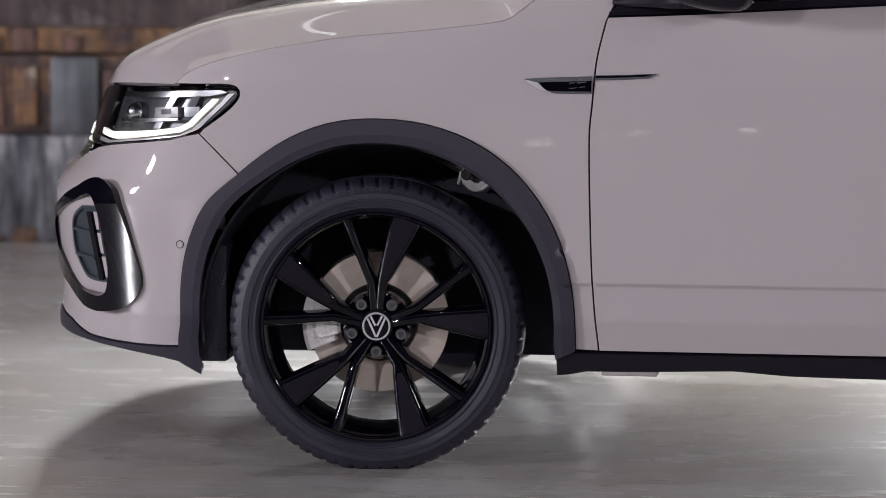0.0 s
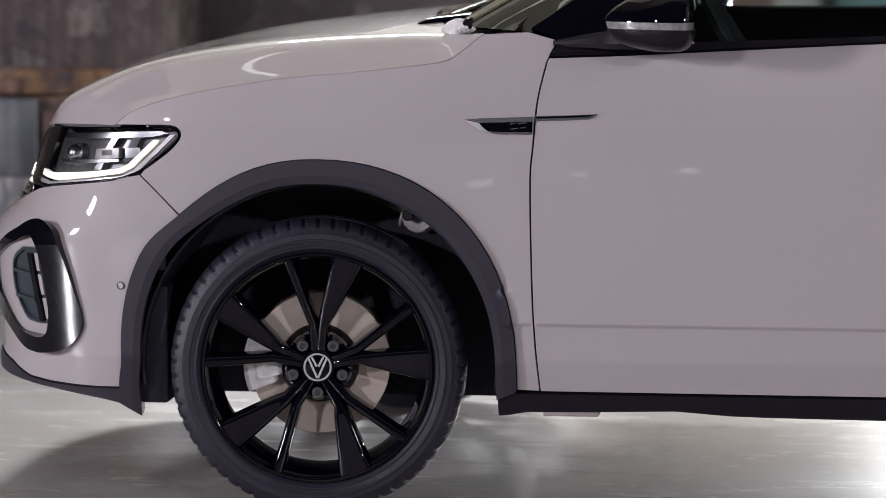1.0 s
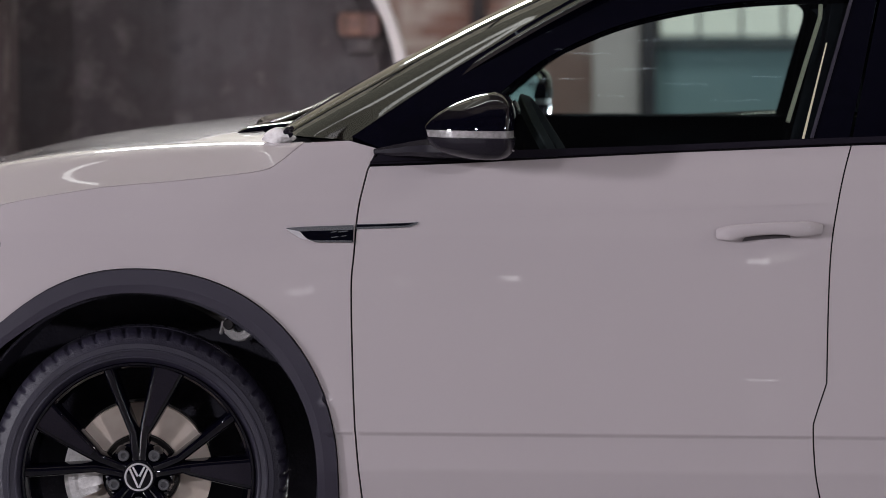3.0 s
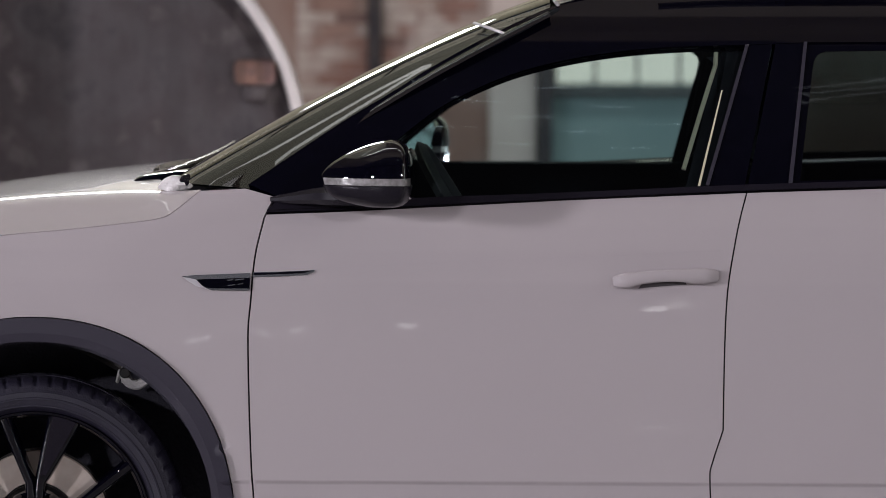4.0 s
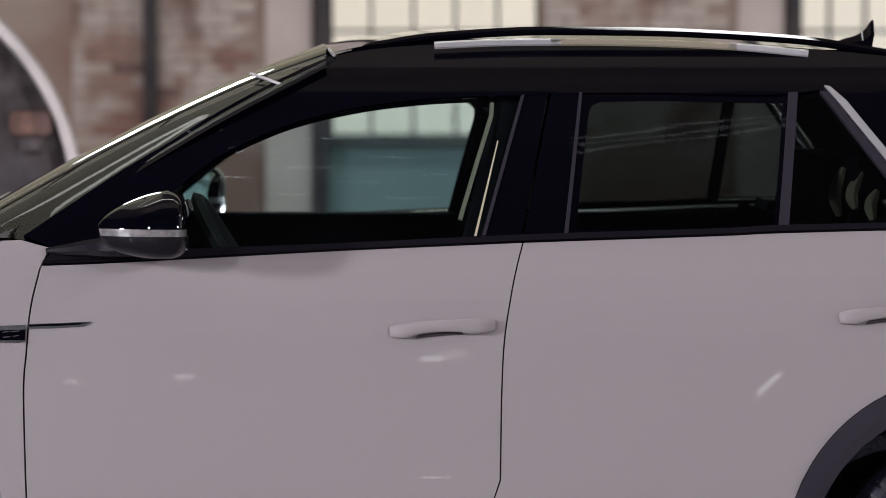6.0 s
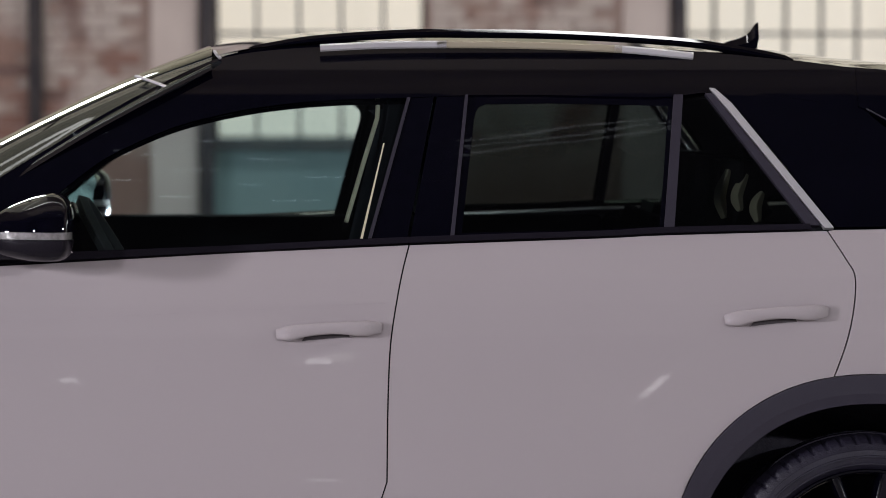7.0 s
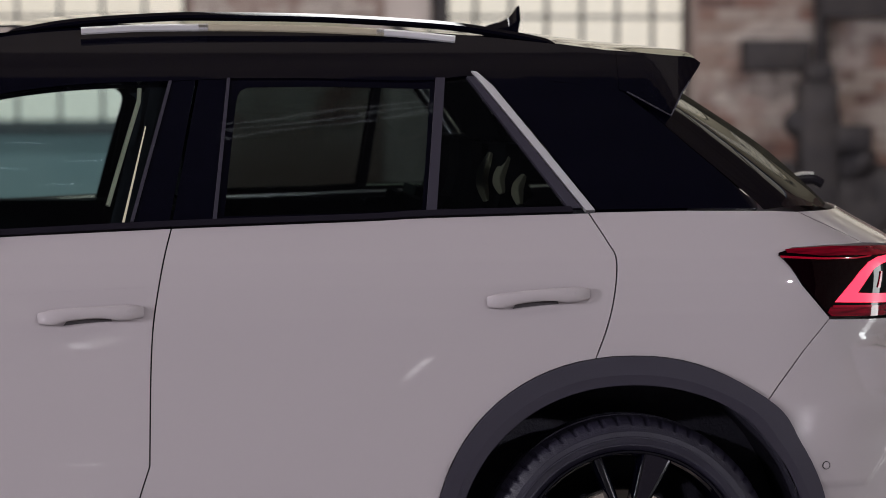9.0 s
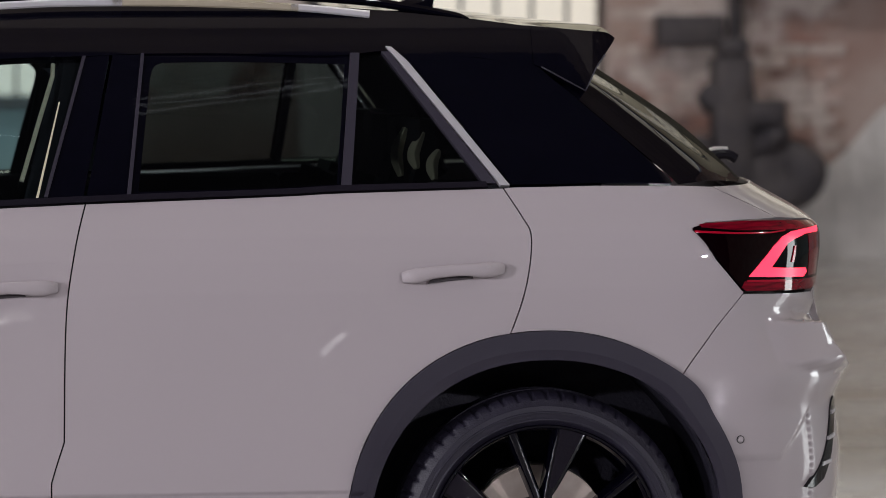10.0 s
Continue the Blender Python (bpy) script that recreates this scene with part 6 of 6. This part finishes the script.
# ---- works machinery beyond the car ----
drum = thing("steel_drum", "big sooty steel drum end with worn bright rim", "drum", (-0.68, 5.0, 0.96))
bm = bmesh.new()
lathe(bm, [(0.0, 0.03), (0.45, 0.025), (0.79, 0.03), (0.83, 0.06), (0.855, 0.06), (0.74, 0.10), (0.66, 0.7), (0.0, 0.7)], (0, 0, 0), 72)
part("drum_shell", bm, DRUM, drum)
bm = bmesh.new()
lathe(bm, [(0.852, 0.02), (0.860, -0.012), (0.894, -0.012), (0.902, 0.0), (0.898, 0.06), (0.852, 0.06)], (0, 0, 0), 72)
part("drum_rim", bm, RIM, drum, "worn bright drum rim")
boxed("bracket", (0.637, 0.787, -0.04, 0.03, 0.257, 0.345), MAROON, drum, bevel=0.02)
boxed("bracket", (0.667, 0.757, -0.02, 0.03, 0.192, 0.257), DRUM, drum, bevel=0.015)
for d in (-1, 1):
    boxed("cradle", (d * 0.55 - 0.12, d * 0.55 + 0.12, 0.1, 0.68, -0.96, -0.46), RUST, drum)

furnace = thing("furnace_casing", "rusted furnace casing with grey steel doors", "machine", (-3.6, 4.3, 0))
boxed("plinth", (-1.6, 2.45, 0.0, 1.6, 0.0, 0.372), STREAKED, furnace, bevel=0.015)
boxed("casing", (-1.6, 2.40, 0.09, 1.6, 0.372, 1.72), GRIME, furnace, bevel=0.02)
for x0, x1, z0, z1, material in ((1.80, 1.962, 0.372, 0.642, SHEET), (1.10, 1.50, 0.372, 0.66, SHEET), (0.2, 0.8, 0.372, 0.66, SHEET)):
    boxed("steel_door", (x0, x1, 0.005, 0.10, z0, z1), material, furnace, bevel=0.01)
rnd = random.Random(11)
boxed("rust_course", (-1.55, 2.38, 0.06, 0.12, 0.374, 0.645), RUST, furnace, bevel=0.01)
boxed("ochre_course", (-1.55, 2.39, 0.045, 0.12, 0.655, 0.742), OCHRE, furnace, bevel=0.01)
x = -1.5
while x < 2.3:
    wide = rnd.uniform(0.02, 0.09)
    if not any(a - 0.1 < x < b for a, b in ((1.80, 1.962), (1.10, 1.50), (0.2, 0.8))):
        boxed("rust_rib", (x, x + wide, 0.03 + rnd.uniform(0, 0.02), 0.07, 0.374 + rnd.uniform(0, 0.03), 0.64 - rnd.uniform(0, 0.05)), rnd.choice((RUST, OCHRE, MAROON)), furnace, bevel=0.012)
    if rnd.random() < 0.5:
        boxed("rust_rib", (x, x + wide, 0.025, 0.06, 0.655, 0.742 - rnd.uniform(0, 0.03)), rnd.choice((RUST, MAROON)), furnace, bevel=0.012)
    if rnd.random() < 0.35:
        boxed("scale_lump", (x, x + wide, -0.02, 0.02, 0.0, rnd.uniform(0.02, 0.07)), OCHRE, furnace, bevel=0.01)
    x += wide + rnd.uniform(0.03, 0.14)

# at the brick wall
box1 = thing("switch_box", "dark iron switch box on the brick wall", "switch box", (5.70, YB, 1.34))
boxed("housing", (0.0, 0.42, -0.16, -0.003, 0.0, 0.20), IRON, box1, bevel=0.01)
pump = thing("old_pump", "dark cast-iron pump standing at the brick wall", "machine", (6.10, YB - 0.55, 0))
lump("pump_casing", (0.32, 0.0, 0.56), (0.22, 0.14, 0.19), IRON, "", 3, pump)
lump("pump_flange", (0.20, 0.02, 0.80), (0.15, 0.10, 0.12), IRON, "", 5, pump)
lump("pump_elbow", (-0.02, 0.0, 1.02), (0.16, 0.12, 0.20), IRON, "", 8, pump)
boxed("pump_column", (-0.15, 0.09, -0.10, 0.10, 0.0, 1.28), IRON, pump, bevel=0.03)
boxed("pump_valve", (0.02, 0.30, -0.10, 0.10, 0.86, 1.02), IRON, pump, bevel=0.03)
boxed("pump_valve", (-0.30, -0.16, -0.08, 0.08, 0.55, 0.80), IRON, pump, bevel=0.03)
boxed("pump_head", (-0.12, 0.06, -0.10, 0.10, 1.28, 1.40), IRON, pump, bevel=0.03)
boxed("pump_base", (-0.35, 0.42, -0.25, 0.25, 0.0, 0.22), IRON, pump, bevel=0.02)
cab = thing("wall_cabinet", "dark iron cabinet hung on the brick wall", "cabinet", (6.16, YB, 1.67))
boxed("housing", (0.0, 1.1, -0.22, -0.003, 0.0, 0.7), IRON, cab, bevel=0.012)
pipe2 = thing("riser_pipe", "dark iron riser pipe on the brick wall", "pipe", (6.19, YB - 0.12, 0))
bm = bmesh.new()
sweep(bm, [(0, 0, 0), (0, 0, 4), (0, 0, 7.9)], 0.09, 0.09, (1, 0, 0), 0.42)
part("tube", bm, IRON, pipe2)

# ---- bricks of the piers that the windows leave open ----
def brick_material():
    m = mat("single_brick", (0.30, 0.15, 0.115), 0.85, bump=0.4, bump_scale=40)
    nt = m.node_tree
    bs = nt.nodes["Principled BSDF"]
    info, ramp = nt.nodes.new("ShaderNodeObjectInfo"), nt.nodes.new("ShaderNodeValToRGB")
    ramp.color_ramp.interpolation = "CONSTANT"
    tones = ((0.0, (0.25, 0.138, 0.110)), (0.22, (0.30, 0.190, 0.155)), (0.42, (0.18, 0.112, 0.097)), (0.58, (0.34, 0.250, 0.210)), (0.76, (0.26, 0.150, 0.122)), (0.92, (0.41, 0.335, 0.295)))
    while len(ramp.color_ramp.elements) < len(tones):
        ramp.color_ramp.elements.new(0.5)
    for el, (p, c) in zip(ramp.color_ramp.elements, tones):
        el.position, el.color = p, (*c, 1)
    geo, nz, rp2, mx = nt.nodes.new("ShaderNodeNewGeometry"), nt.nodes.new("ShaderNodeTexNoise"), nt.nodes.new("ShaderNodeValToRGB"), nt.nodes.new("ShaderNodeMixRGB")
    nz.inputs["Scale"].default_value, nz.inputs["Detail"].default_value = 2.1, 8
    rp2.color_ramp.elements[0].position, rp2.color_ramp.elements[1].position = 0.46, 0.57
    nt.links.new(info.outputs["Random"], ramp.inputs[0])
    nt.links.new(geo.outputs["Position"], nz.inputs["Vector"])
    nt.links.new(nz.outputs["Fac"], rp2.inputs[0])
    nt.links.new(rp2.outputs[0], mx.inputs[0])
    nt.links.new(ramp.outputs[0], mx.inputs[1])
    mx.inputs[2].default_value = (0.50, 0.435, 0.395, 1)
    nt.links.new(mx.outputs[0], bs.inputs["Base Color"])
    return m


BRICK_PIECE = brick_material()
walls = [o for o in scene.objects if o.name.startswith("wall_north_pier")]
bm = bmesh.new()
box(bm, -0.119, 0.119, -0.012, 0.004, -0.0325, 0.0325, 0.004)
full_me = finish("brick", bm, BRICK_PIECE, walls[0], smooth=30)
full = full_me.data
bm = bmesh.new()
box(bm, -0.057, 0.057, -0.012, 0.004, -0.0325, 0.0325, 0.004)
half_ob = finish("brick", bm, BRICK_PIECE, walls[0], smooth=30)
half = half_ob.data
spots = []
for (x0, x1), lo, hi in (((-0.60, 0.56), 1.0, 2.05), ((2.30, 3.46), 1.05, 2.05), ((5.43, 6.9), 0.42, 1.95)):
    wall = min(walls, key=lambda o: abs(sum((o.bound_box[0][0], o.bound_box[6][0])) / 2 - (x0 + x1) / 2))
    r = 0
    z = lo
    while z < hi:
        x = x0 + (0.06 if r % 2 else 0.12)
        first = r % 2
        while x < x1 - 0.06:
            spots.append((wall, half if first else full, x, z))
            x += 0.188 if first else 0.25
            first = 0
        z += 0.075
        r += 1
for k, (wall, me, x, z) in enumerate(spots):
    ob = full_me if k == 0 and me is full else new("brick", me)
    ob.parent = wall
    ob.location = (x + random.uniform(-0.004, 0.004), YB - 0.002 + random.uniform(-0.003, 0.003), z)
if spots[0][1] is not full:
    full_me.location = (5.55, YB - 0.002, 0.345)
half_ob.location = (5.75, YB - 0.002, 0.345)

# clear panes let the light in
for ob in scene.objects:
    if ob.name.split(".")[0] in ("rear_quarter_light", "headlight"):
        ob.visible_shadow = False
